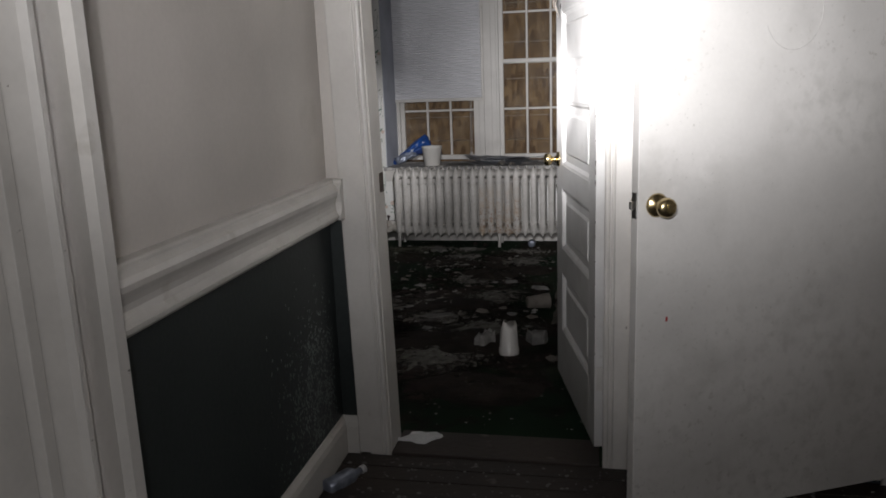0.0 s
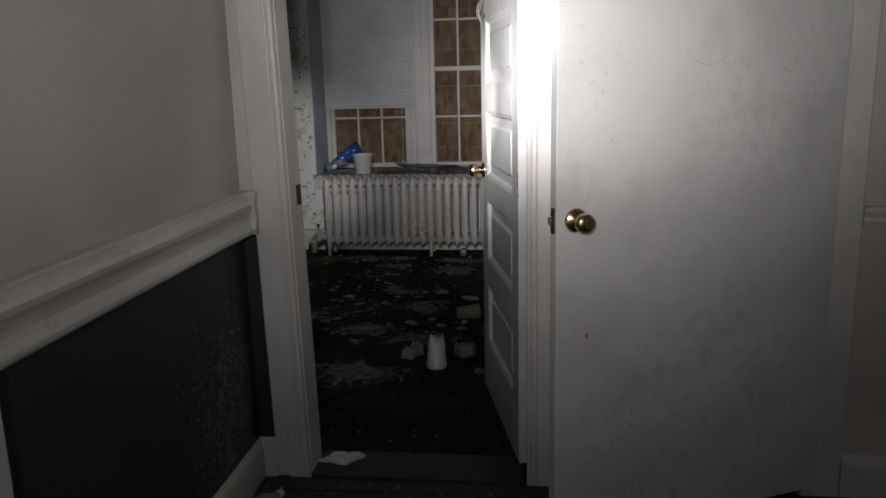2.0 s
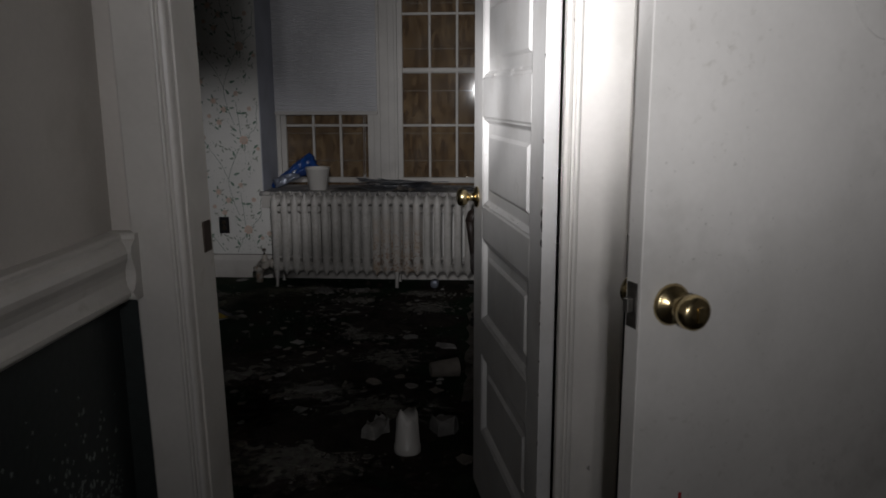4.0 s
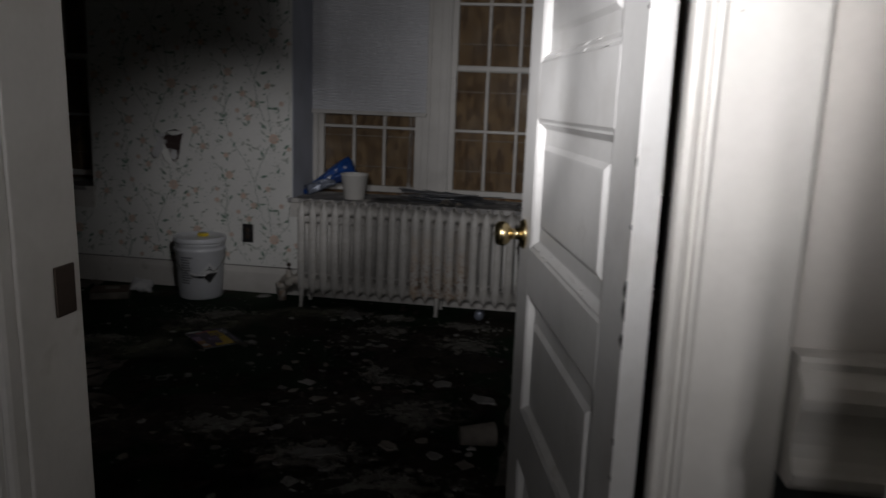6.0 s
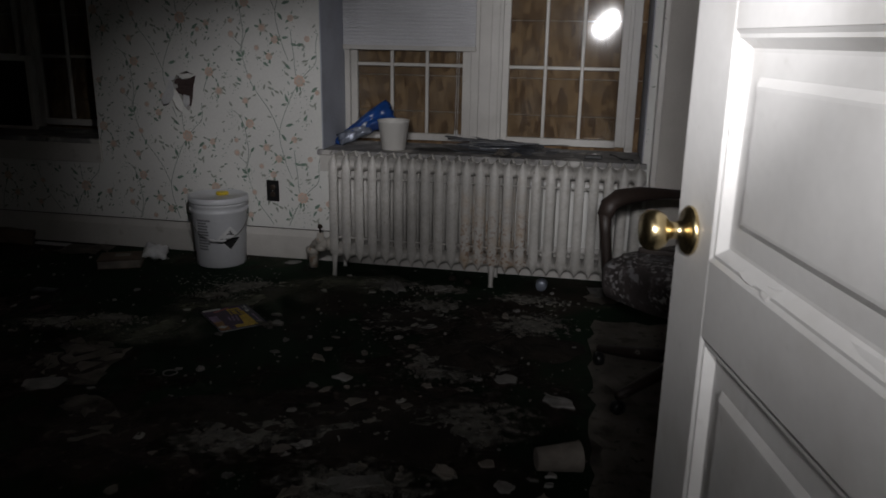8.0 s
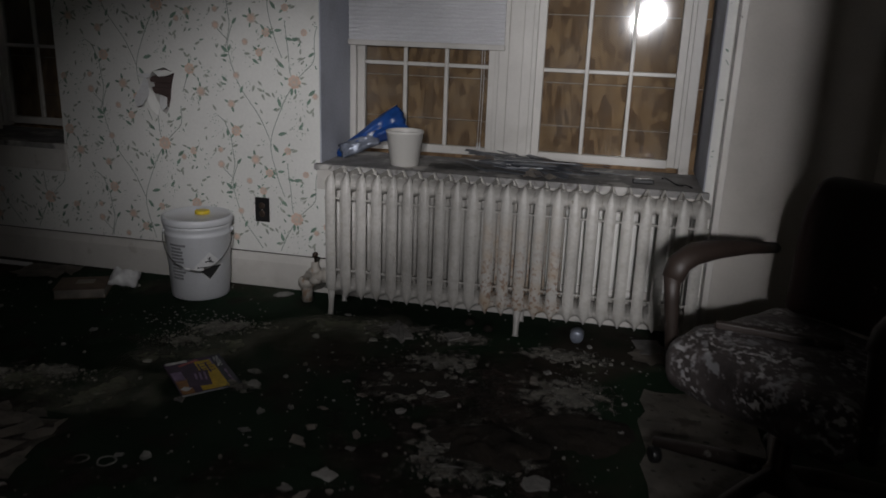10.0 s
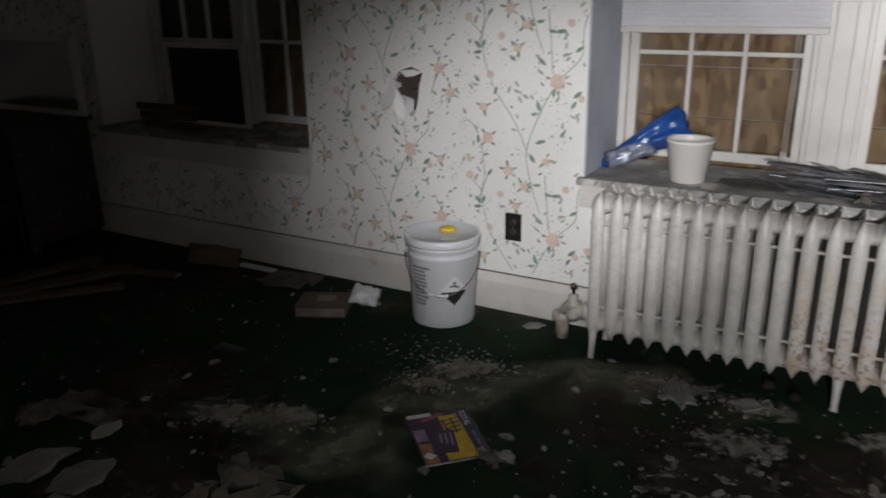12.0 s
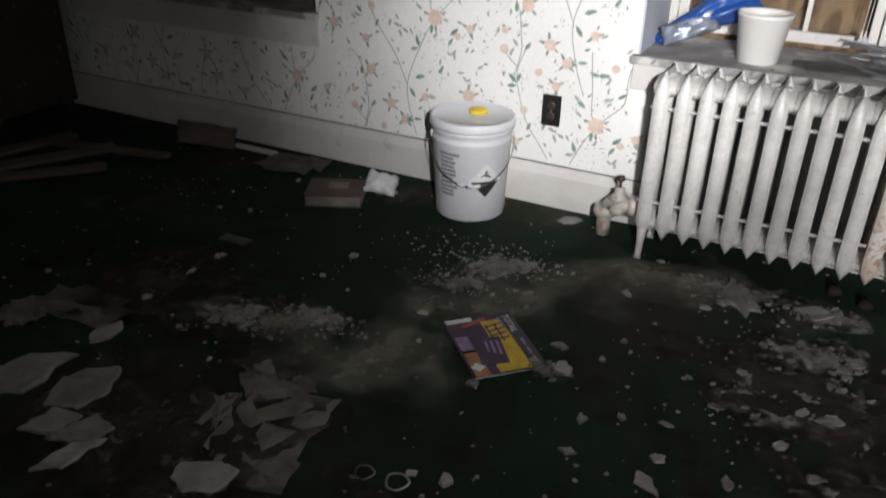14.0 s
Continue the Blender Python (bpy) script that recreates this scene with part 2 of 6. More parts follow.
def glass_material():
    m = bpy.data.materials.new("dusty_window_glass")
    m.use_nodes = True
    n, l = m.node_tree.nodes, m.node_tree.links
    n.remove(n["Principled BSDF"])
    clear, gloss, dusty, mix, mix2 = n.new("ShaderNodeBsdfTransparent"), n.new("ShaderNodeBsdfGlossy"), n.new("ShaderNodeBsdfDiffuse"), n.new("ShaderNodeMixShader"), n.new("ShaderNodeMixShader")
    clear.inputs[0].default_value = (0.9, 0.91, 0.9, 1)
    gloss.inputs["Roughness"].default_value = 0.06
    dusty.inputs[0].default_value = (0.4, 0.39, 0.36, 1)
    fres = n.new("ShaderNodeFresnel")
    fres.inputs[0].default_value = 1.45
    l.new(fres.outputs[0], mix.inputs[0])
    l.new(clear.outputs[0], mix.inputs[1])
    l.new(gloss.outputs[0], mix.inputs[2])
    dirt = n.new("ShaderNodeTexNoise")
    dirt.inputs["Scale"].default_value = 7
    geo = n.new("ShaderNodeNewGeometry")
    l.new(geo.outputs["Position"], dirt.inputs["Vector"])
    mr = n.new("ShaderNodeMapRange")
    mr.inputs[1].default_value, mr.inputs[2].default_value, mr.inputs[4].default_value = 0.4, 0.8, 0.07
    l.new(dirt.outputs[0], mr.inputs[0])
    l.new(mr.outputs[0], mix2.inputs[0])
    l.new(mix.outputs[0], mix2.inputs[1])
    l.new(dusty.outputs[0], mix2.inputs[2])
    l.new(mix2.outputs[0], n["Material Output"].inputs["Surface"])
    return m


GLASS = glass_material()


def mirror_material():
    m = bpy.data.materials.new("dusty_mirror")
    m.use_nodes = True
    b = m.node_tree.nodes["Principled BSDF"]
    b.inputs["Base Color"].default_value = (0.7, 0.72, 0.75, 1)
    b.inputs["Metallic"].default_value, b.inputs["Roughness"].default_value = 1.0, 0.12
    return m


MIRROR = mirror_material()


# ---- mesh helpers ----
def box(x0, x1, y0, y1, z0, z1, bevel=0.0, bm=None):
    own = bmesh.new()
    bmesh.ops.create_cube(own, size=1.0)
    for v in own.verts:
        v.co = Vector(((x0 + x1) / 2 + v.co.x * (x1 - x0), (y0 + y1) / 2 + v.co.y * (y1 - y0), (z0 + z1) / 2 + v.co.z * (z1 - z0)))
    if bevel:
        bmesh.ops.bevel(own, geom=own.edges[:], offset=bevel, segments=2, profile=0.5, affect="EDGES")
    return join(bm, own) if bm else own


def join(bm, other, m=None):
    me = bpy.data.meshes.new("tmp")
    if m is not None:
        other.transform(m)
    other.to_mesh(me)
    other.free()
    bm.from_mesh(me)
    bpy.data.meshes.remove(me)
    return bm


def lathe(profile, seg=32, axis="z"):
    bm = bmesh.new()
    rings = []
    for r, h in profile:
        rings.append([bm.verts.new((r * math.cos(2 * math.pi * k / seg), r * math.sin(2 * math.pi * k / seg), h)) for k in range(seg)])
    for a, b in zip(rings, rings[1:]):
        for k in range(seg):
            bm.faces.new((a[k], a[(k + 1) % seg], b[(k + 1) % seg], b[k]))
    bm.faces.new(rings[0][::-1])
    bm.faces.new(rings[-1])
    for f in bm.faces:
        f.smooth = True
    if axis == "y":
        bm.transform(Matrix.Rotation(radians(-90), 4, "X"))
    if axis == "x":
        bm.transform(Matrix.Rotation(radians(90), 4, "Y"))
    return bm


def sweep(points, radius, seg=10, closed=False, flat=1.0, side=Vector((1, 0, 0))):
    """a tube along points; flat scales it along side."""
    bm = bmesh.new()
    pts = [Vector(p) for p in points]
    rings = []
    n = len(pts)
    for i, p in enumerate(pts):
        a = pts[(i - 1) % n] if closed or i else p
        b = pts[(i + 1) % n] if closed or i < n - 1 else p
        t = (b - a).normalized()
        s = (side - t * side.dot(t)).normalized() if abs(side.dot(t)) < 0.98 else t.orthogonal().normalized()
        u = t.cross(s)
        r = radius[i] if isinstance(radius, (list, tuple)) else radius
        rings.append([bm.verts.new(p + s * (r * flat * math.cos(2 * math.pi * k / seg)) + u * (r * math.sin(2 * math.pi * k / seg))) for k in range(seg)])
    pairs = list(zip(rings, rings[1:])) + ([(rings[-1], rings[0])] if closed else [])
    for a, b in pairs:
        for k in range(seg):
            bm.faces.new((a[k], a[(k + 1) % seg], b[(k + 1) % seg], b[k]))
    if not closed:
        bm.faces.new(rings[0][::-1])
        bm.faces.new(rings[-1])
    for f in bm.faces:
        f.smooth = True
    bmesh.ops.recalc_face_normals(bm, faces=bm.faces[:])
    return bm


def extrude_profile(profile, p0, p1, up=Vector((0, 0, 1)), out=None):
    """a moulding: profile of (out, up) pairs carried straight from p0 to p1."""
    bm = bmesh.new()
    p0, p1 = Vector(p0), Vector(p1)
    rows = [[bm.verts.new(p + out * a + up * b) for a, b in profile] for p in (p0, p1)]
    k = len(profile)
    for i in range(k):
        bm.faces.new((rows[0][i], rows[0][(i + 1) % k], rows[1][(i + 1) % k], rows[1][i]))
    bm.faces.new(rows[0][::-1])
    bm.faces.new(rows[1])
    bmesh.ops.recalc_face_normals(bm, faces=bm.faces[:])
    return bm


def prism(outline, z0, z1, bevel=0.0):
    bm = bmesh.new()
    f = bm.faces.new([bm.verts.new((x, y, z0)) for x, y in outline])
    r = bmesh.ops.extrude_face_region(bm, geom=[f])
    for v in r["geom"]:
        if isinstance(v, bmesh.types.BMVert):
            v.co.z = z1
    bmesh.ops.recalc_face_normals(bm, faces=bm.faces[:])
    if bevel:
        bmesh.ops.bevel(bm, geom=bm.edges[:], offset=bevel, segments=1, affect="EDGES")
    return bm


def mesh_ob(name, bm, material):
    me = bpy.data.meshes.new(name)
    bm.to_mesh(me)
    bm.free()
    for m in material if isinstance(material, (list, tuple)) else [material]:
        me.materials.append(m)
    return new(name, me)


def part(name, bm, material, parent, label=""):
    ob = mesh_ob(name, bm, material)
    ob.parent = parent
    return tagged(ob, label)


def thing(name, at, label, category, group="", rz=0.0, kind=""):
    ob = new(name)
    ob.empty_display_size = 0.05
    ob.matrix_world = pose(*at, 0, 0, rz)
    return tagged(ob, label, category, group, kind)


def solid(name, bm, material, label, category, group="", kind=""):
    return tagged(mesh_ob(name, bm, material), label, category, group, kind)


def structure(name, bm, material, label, category):
    return solid(name, bm, material, label, category, kind="structure")


UP = Vector((0, 0, 1))

# ---- the plan ----
WALL_N, GLASS_Y = 0.285, 0.735          # room face of the window wall, plane of the sashes
SOUTH_R, SOUTH_H = -3.37, -3.54         # room and hall faces of the wall with the doorway
EAST, WEST = 2.2, -4.3
DOOR_L, DOOR_R, DOOR_T = 0.873, 1.63, 2.06
REC_L, REC_R, REC2_L, REC2_R, REC_TOP = -0.155, 1.565, -3.0, -1.525, 2.376
SILL_Z, CEIL_Z = 0.635, 2.72
HALL_W, HALL_E, HALL_S = 0.684, 3.2, -7.6

# floors and ceilings
floor_room = structure("floor_room", box(WEST, EAST + 0.02, SOUTH_H + 0.02, WALL_N + 0.02, -0.12, 0.0), CARPET, "filthy dark green carpet strewn with plaster and mud", "floor")
sub = structure("floor_hall", box(HALL_W - 1.2, HALL_E, HALL_S, SOUTH_H + 0.02, -0.14, -0.022), PLANK, "dark worn wooden hall floor", "floor")
structure("ceiling_room", box(WEST, EAST + 0.1, SOUTH_R, WALL_N + 0.3, CEIL_Z, CEIL_Z + 0.1), CEIL, "stained ceiling with peeling paint", "ceiling")
structure("ceiling_hall", box(HALL_W - 1.2, HALL_E, HALL_S, SOUTH_H, CEIL_Z, CEIL_Z + 0.1), CEIL, "stained grey hall ceiling", "ceiling")

# window wall, built round its two recesses; the pier between them has a hole knocked through its plaster
HOLE = (-0.96, 0.925)


def hole_edge_pier(bm):
    hx, hz = HOLE
    left = [(hx - 0.04, 0.09), (hx - 0.08, 0.05), (hx - 0.07, 0.0), (hx - 0.035, -0.05), (hx + 0.005, -0.1)]
    right = [(hx + 0.075, 0.085), (hx + 0.058, 0.03), (hx + 0.05, -0.03), (hx + 0.034, -0.09)]
    a = [(REC2_R, 0), (hx + 0.02, 0), (hx + 0.02, hz - 0.11)] + [(x, hz + z) for x, z in left[::-1]] + [(hx + 0.02, hz + 0.11), (hx + 0.02, CEIL_Z), (REC2_R, CEIL_Z)]
    b = [(REC_L, 0), (REC_L, CEIL_Z), (hx + 0.02, CEIL_Z), (hx + 0.02, hz + 0.11)] + [(x, hz + z) for x, z in right] + [(hx + 0.02, hz - 0.11), (hx + 0.02, 0)]
    for outline in (a, b):
        p = bmesh.new()
        rows = [[p.verts.new((x, y, z)) for x, z in outline] for y in (WALL_N, WALL_N + 0.07)]
        k = len(outline)
        for i in range(k):
            p.faces.new((rows[0][i], rows[0][(i + 1) % k], rows[1][(i + 1) % k], rows[1][i]))
        p.faces.new(rows[0])
        p.faces.new(rows[1][::-1])
        bmesh.ops.recalc_face_normals(p, faces=p.faces[:])
        join(bm, p)


bm = bmesh.new()
for x0, x1, z0, z1 in ((REC_R, 1.6, 0, CEIL_Z), (REC_L, REC_R, 0, SILL_Z - 0.03), (REC_L, REC_R, REC_TOP, CEIL_Z),
                       (WEST - 0.1, REC2_L, 0, CEIL_Z), (REC2_L, REC2_R, 0, SILL_Z - 0.03), (REC2_L, REC2_R, REC_TOP, CEIL_Z)):
    box(x0, x1, WALL_N, WALL_N + 0.6, z0, z1, bm=bm)
box(REC2_R, REC_L, WALL_N + 0.07, WALL_N + 0.6, 0, CEIL_Z, bm=bm)
hole_edge_pier(bm)
wall_north = structure("wall_north", bm, PAPER_WALL, "cream wallpapered wall with coral flowers and vines", "wall")
structure("wall_north_plain", box(1.6, EAST, WALL_N, WALL_N + 0.6, 0, CEIL_Z), PLASTER, "stained bare plaster wall beside the radiator", "wall")
structure("trim_pipe_box", box(1.602, 1.63, WALL_N - 0.09, WALL_N, 0, CEIL_Z, 0.003), WHITE, "white corner board beside the radiator", "trim")
structure("wall_east", box(EAST, EAST + 0.1, SOUTH_H + 0.02, WALL_N, 0, CEIL_Z), PLASTER, "stained pale plaster side wall", "wall")
structure("wall_west", box(WEST - 0.1, WEST, SOUTH_R, WALL_N, 0, CEIL_Z), PLASTER, "dim pale plaster end wall", "wall")
bm = bmesh.new()
box(WEST, DOOR_L - 0.088, SOUTH_H, SOUTH_R, 0, CEIL_Z, bm=bm)
box(DOOR_L - 0.088, DOOR_R + 0.05, SOUTH_H, SOUTH_R, DOOR_T + 0.02, CEIL_Z, bm=bm)
box(DOOR_R + 0.05, HALL_E, SOUTH_H, SOUTH_R, 0, CEIL_Z, bm=bm)
structure("wall_south", bm, PLASTER, "off-white plaster wall with a doorway", "wall")
# hall
bm = bmesh.new()
box(HALL_W - 0.12, HALL_W, -5.005, SOUTH_H, 0, CEIL_Z, bm=bm)
box(HALL_W - 0.12, HALL_W, HALL_S, -5.75, 0, CEIL_Z, bm=bm)
box(HALL_W - 0.12, HALL_W, -5.75, -5.005, 2.08, CEIL_Z, bm=bm)
structure("wall_hall_west", bm, PLASTER, "off-white plaster hall wall above a chair rail", "wall")
structure("wall_hall_east", box(HALL_E, HALL_E + 0.1, HALL_S, SOUTH_H, 0, CEIL_Z), PLASTER, "pale plaster hall side wall", "wall")
structure("wall_hall_south", box(HALL_W - 1.2, HALL_E, HALL_S - 0.1, HALL_S, 0, CEIL_Z), PLASTER, "pale plaster wall behind the hall", "wall")
structure("wall_side_room", box(HALL_W - 1.3, HALL_W - 1.2, HALL_S, SOUTH_H, 0, CEIL_Z), PLASTER, "dim wall beyond the side doorway", "wall")

# teal dado panels, chair rail, skirting
structure("dado_side", box(HALL_W, HALL_W + 0.004, -4.875, SOUTH_H, 0.14, 0.885), TEAL, "dark teal painted dado with white mould", "wall")
bm = box(HALL_W + 0.004, DOOR_L - 0.12, SOUTH_H - 0.004, SOUTH_H, 0.14, 0.885)
box(DOOR_R + 0.149, 2.45, SOUTH_H - 0.004, SOUTH_H, 0.14, 0.885, bm=bm)
structure("dado_end", bm, TEAL, "dark teal painted dado beside the doorway", "wall")
RAIL = [(0, 0.142), (0.034, 0.142), (0.038, 0.138), (0.038, 0.13), (0.045, 0.126), (0.055, 0.118), (0.06, 0.105), (0.058, 0.092), (0.05, 0.078), (0.045, 0.064),
        (0.044, 0.05), (0.048, 0.036), (0.056, 0.026), (0.061, 0.022), (0.061, 0.014), (0.051, 0.012), (0.051, 0.006), (0.046, 0), (0, 0)]
structure("trim_chair_rail_side", extrude_profile(RAIL, (HALL_W, -4.875, 0.885), (HALL_W, SOUTH_H - 0.002, 0.885), out=Vector((1, 0, 0))), WHITE, "wide moulded white chair rail", "trim")
structure("trim_chair_rail_end", extrude_profile(RAIL, (HALL_W + 0.001, SOUTH_H, 0.886), (DOOR_L - 0.122, SOUTH_H, 0.886), out=Vector((0, -1, 0))), WHITE, "short moulded white chair rail beside the casing", "trim")
structure("trim_chair_rail_right", extrude_profile(RAIL, (DOOR_R + 0.149, SOUTH_H, 0.886), (1.98, SOUTH_H, 0.886), out=Vector((0, -1, 0))), WHITE, "moulded white chair rail beside the doorway", "trim")
THIN = [(0, 0), (0.014, 0.004), (0.022, 0.02), (0.014, 0.03), (0.026, 0.05), (0.018, 0.062), (0, 0.066)]
structure("trim_chair_rail_far", extrude_profile(THIN, (2.665, SOUTH_H, 0.9), (HALL_E, SOUTH_H, 0.9), out=Vector((0, -1, 0))), WHITE, "slim white chair rail on the end wall", "trim")
BASE = [(0, 0), (0.022, 0), (0.022, 0.12), (0.018, 0.14), (0.01, 0.15), (0.006, 0.158), (0, 0.16)]
structure("baseboard_hall_side", extrude_profile(BASE, (HALL_W, -4.875, -0.022), (HALL_W, SOUTH_H - 0.002, -0.022), out=Vector((1, 0, 0))), WHITE, "scuffed white skirting board", "baseboard")
structure("baseboard_hall_end", extrude_profile(BASE, (HALL_W + 0.001, SOUTH_H, -0.021), (DOOR_L - 0.122, SOUTH_H, -0.021), out=Vector((0, -1, 0))), WHITE, "short white skirting board", "baseboard")
structure("baseboard_hall_right", extrude_profile(BASE, (DOOR_R + 0.149, SOUTH_H, -0.021), (1.98, SOUTH_H, -0.021), out=Vector((0, -1, 0))), WHITE, "short white skirting board", "baseboard")
structure("baseboard_hall_far", extrude_profile(BASE, (2.665, SOUTH_H, -0.021), (HALL_E, SOUTH_H, -0.021), out=Vector((0, -1, 0))), WHITE, "white skirting board on the end wall", "baseboard")
structure("baseboard_north", extrude_profile([(0, 0), (0.02, 0), (0.02, 0.13), (0.014, 0.15), (0.008, 0.165), (0, 0.168)], (WEST, WALL_N, 0), (1.6, WALL_N, 0), out=Vector((0, -1, 0))), WHITE, "tall white skirting below the wallpaper", "baseboard")
structure("baseboard_east", extrude_profile(BASE, (EAST, SOUTH_R, 0), (EAST, WALL_N - 0.02, 0), out=Vector((-1, 0, 0))), WHITE, "dirty white skirting board", "baseboard")

# doorway: casing on both faces, jambs, stops
CAS = [(0, 0), (0.02, 0), (0.026, 0.003), (0.028, 0.009), (0.025, 0.014), (0.02, 0.016), (0.02, 0.02), (0.026, 0.022), (0.027, 0.026), (0.024, 0.03), (0.019, 0.031), (0.019, 0.114), (0.016, 0.118), (0, 0.118)]
door_1 = thing("door_1", (DOOR_L, SOUTH_H, 0), "white painted door casing round an open doorway", "door", kind="structure")
for name, p0, p1, up in (("casing_left", (DOOR_L - 0.004, SOUTH_H, 0), (DOOR_L - 0.004, SOUTH_H, DOOR_T + 0.12), Vector((-1, 0, 0))),
                         ("casing_right", (DOOR_R + 0.01, SOUTH_H, -0.02), (DOOR_R + 0.01, SOUTH_H, DOOR_T + 0.12), Vector((1, 0, 0)))):
    bm = extrude_profile(CAS if name == "casing_left" else [(a, b * 1.15) for a, b in CAS], p0, p1, up=up, out=Vector((0, -1, 0)))
    bm.transform(Matrix.Translation((-DOOR_L, -SOUTH_H, 0)))
    part(name, bm, WHITE, door_1)
bm = extrude_profile(CAS, (DOOR_L - 0.004, SOUTH_H, DOOR_T), (DOOR_R + 0.01, SOUTH_H, DOOR_T), up=UP, out=Vector((0, -1, 0)))
bm.transform(Matrix.Translation((-DOOR_L, -SOUTH_H, 0)))
part("casing_head", bm, WHITE, door_1)
D = 0.17
jamb = part("jamb_left", box(-0.087, 0, 0.001, 0.13, -0.02, DOOR_T, 0.003), WHITE, door_1)
# near-black colour puts the dark of the open hinge gap onto this jamb
part("jamb_right", box(DOOR_R - DOOR_L + 0.03, DOOR_R - DOOR_L + 0.05, 0.0, D, -0.02, DOOR_T, 0.002), BAREWOOD_GAPSHADE, door_1, "hinge jamb coloured near-black for the shade in the hinge gap")
part("jamb_head", box(-0.087, DOOR_R - DOOR_L + 0.05, 0.001, D - 0.001, DOOR_T, DOOR_T + 0.02), WHITE, door_1)
part("stop_head", box(0.012, DOOR_R - DOOR_L, 0.085, 0.12, DOOR_T - 0.012, DOOR_T), WHITE, door_1)
part("strike_plate", box(0, 0.004, 0.07, 0.112, 0.965, 1.035, 0.0015), DARKMETAL, door_1, "tarnished dark strike plate")
part("threshold", box(0, DOOR_R - DOOR_L, -0.02, D, -0.02, 0.006, 0.003), PLANK, door_1, "worn dark wooden threshold")

# the old frame leans: its left side is out of plumb
for ob in door_1.children:
    if ob.name.split(".")[0] in ("casing_left", "jamb_left", "stop_left", "strike_plate"):
        for v in ob.data.vertices:
            v.co.x -= 0.017 * v.co.z

# open panel door of the room
LEAF_W, LEAF_H, LEAF_T = 0.785, 2.03, 0.034
leaf = thing("panel_door", (1.6442, -3.4307, 0.012), "open white five-panel wooden door with chipped edges", "door", rz=102.5)
# local x runs from hinge to latch; the face at y = LEAF_T looks into the doorway


PANELS = [(0.235, 0.495), (0.608, 0.868), (0.966, 1.235), (1.345, 1.595), (1.705, 1.925)]
SH, SL = 0.108, 0.128
part("stile", box(0, SH, 0, LEAF_T, 0, LEAF_H, 0.002), LEAFW, leaf)
part("stile", box(LEAF_W - SL, LEAF_W, 0, LEAF_T, 0, LEAF_H, 0.002), LEAFW, leaf)
edges = [0] + [z for p in PANELS for z in p] + [LEAF_H]
for z0, z1 in zip(edges[::2], edges[1::2]):
    part("rail", box(SH, LEAF_W - SL, 0, LEAF_T, z0, z1, 0.001), LEAFW, leaf)
for z0, z1 in PANELS:
    bm = bmesh.new()
    x0, x1 = SH, LEAF_W - SL
    loops = []
    for inset, depth in ((0, 0.0), (0.005, 0.003), (0.009, 0.003), (0.02, 0.014), (0.024, 0.0145), (0.05, 0.0135), (0.059, 0.007), (0.063, 0.0065)):
        loops.append([bm.verts.new(p) for p in ((x0 + inset, LEAF_T - depth, z0 + inset), (x1 - inset, LEAF_T - depth, z0 + inset), (x1 - inset, LEAF_T - depth, z1 - inset), (x0 + inset, LEAF_T - depth, z1 - inset))])
    for a, b in zip(loops, loops[1:]):
        for k in range(4):
            bm.faces.new((a[k], a[(k + 1) % 4], b[(k + 1) % 4], b[k]))
    bm.faces.new(loops[-1])
    back = [bm.verts.new((v.co.x, 0.008, v.co.z)) for v in loops[0]]
    bm.faces.new(back[::-1])
    bmesh.ops.recalc_face_normals(bm, faces=bm.faces[:])
    part("panel", bm, LEAFW, leaf)
KNOB = [(0.0, 0.0), (0.032, 0.0), (0.033, 0.004), (0.028, 0.009), (0.014, 0.012), (0.011, 0.022), (0.013, 0.03), (0.022, 0.036), (0.027, 0.046), (0.026, 0.058), (0.02, 0.064), (0.006, 0.066), (0.0, 0.066)]


def knob_bm(sign):
    bm = lathe(KNOB[1:-1], 28, "y")
    if sign < 0:
        bm.transform(Matrix.Rotation(math.pi, 4, "Z"))
    return bm


for sign, y in ((-1, 0.0), (1, LEAF_T)):
    bm = knob_bm(sign)
    bm.transform(Matrix.Translation((LEAF_W - 0.055, y, 0.985)))
    part("door_knob", bm, BRASS, leaf, "polished brass door knob")
for z in (0.22, 1.78):
    part("hinge", box(-0.003, 0.0005, 0.004, LEAF_T - 0.006, z, z + 0.09, 0.0005), WHITE, leaf)
rc = random.Random(31)
CHIPZ = [0.975, 1.015, 1.042, 0.84, 0.79, 0.7, 0.62, 1.12, 1.2, 0.5, 0.36, 1.38, 1.55]
for i, z in enumerate(CHIPZ):
    h, w = (rc.uniform(0.02, 0.034), 0.0105) if i < 3 else (rc.uniform(0.006, 0.013), rc.uniform(0.002, 0.005))
    pts = [(0.0, -h / 2), (w * rc.uniform(0.4, 0.8), -h * 0.3), (w, -h * 0.05), (w * rc.uniform(0.5, 0.9), h * 0.3), (0.0, h / 2), (-0.0006, 0.0)]
    bm = prism(pts, 0, 0.0012)
    bm.transform(Matrix.Translation((0, LEAF_T + 0.0006, z)) @ Matrix.Rotation(radians(90), 4, "X") @ Matrix.Translation((0, 0, -0.0006)))
    part("chip", bm, BAREWOOD_GAPSHADE, leaf, "dark bare wood where the paint has chipped")
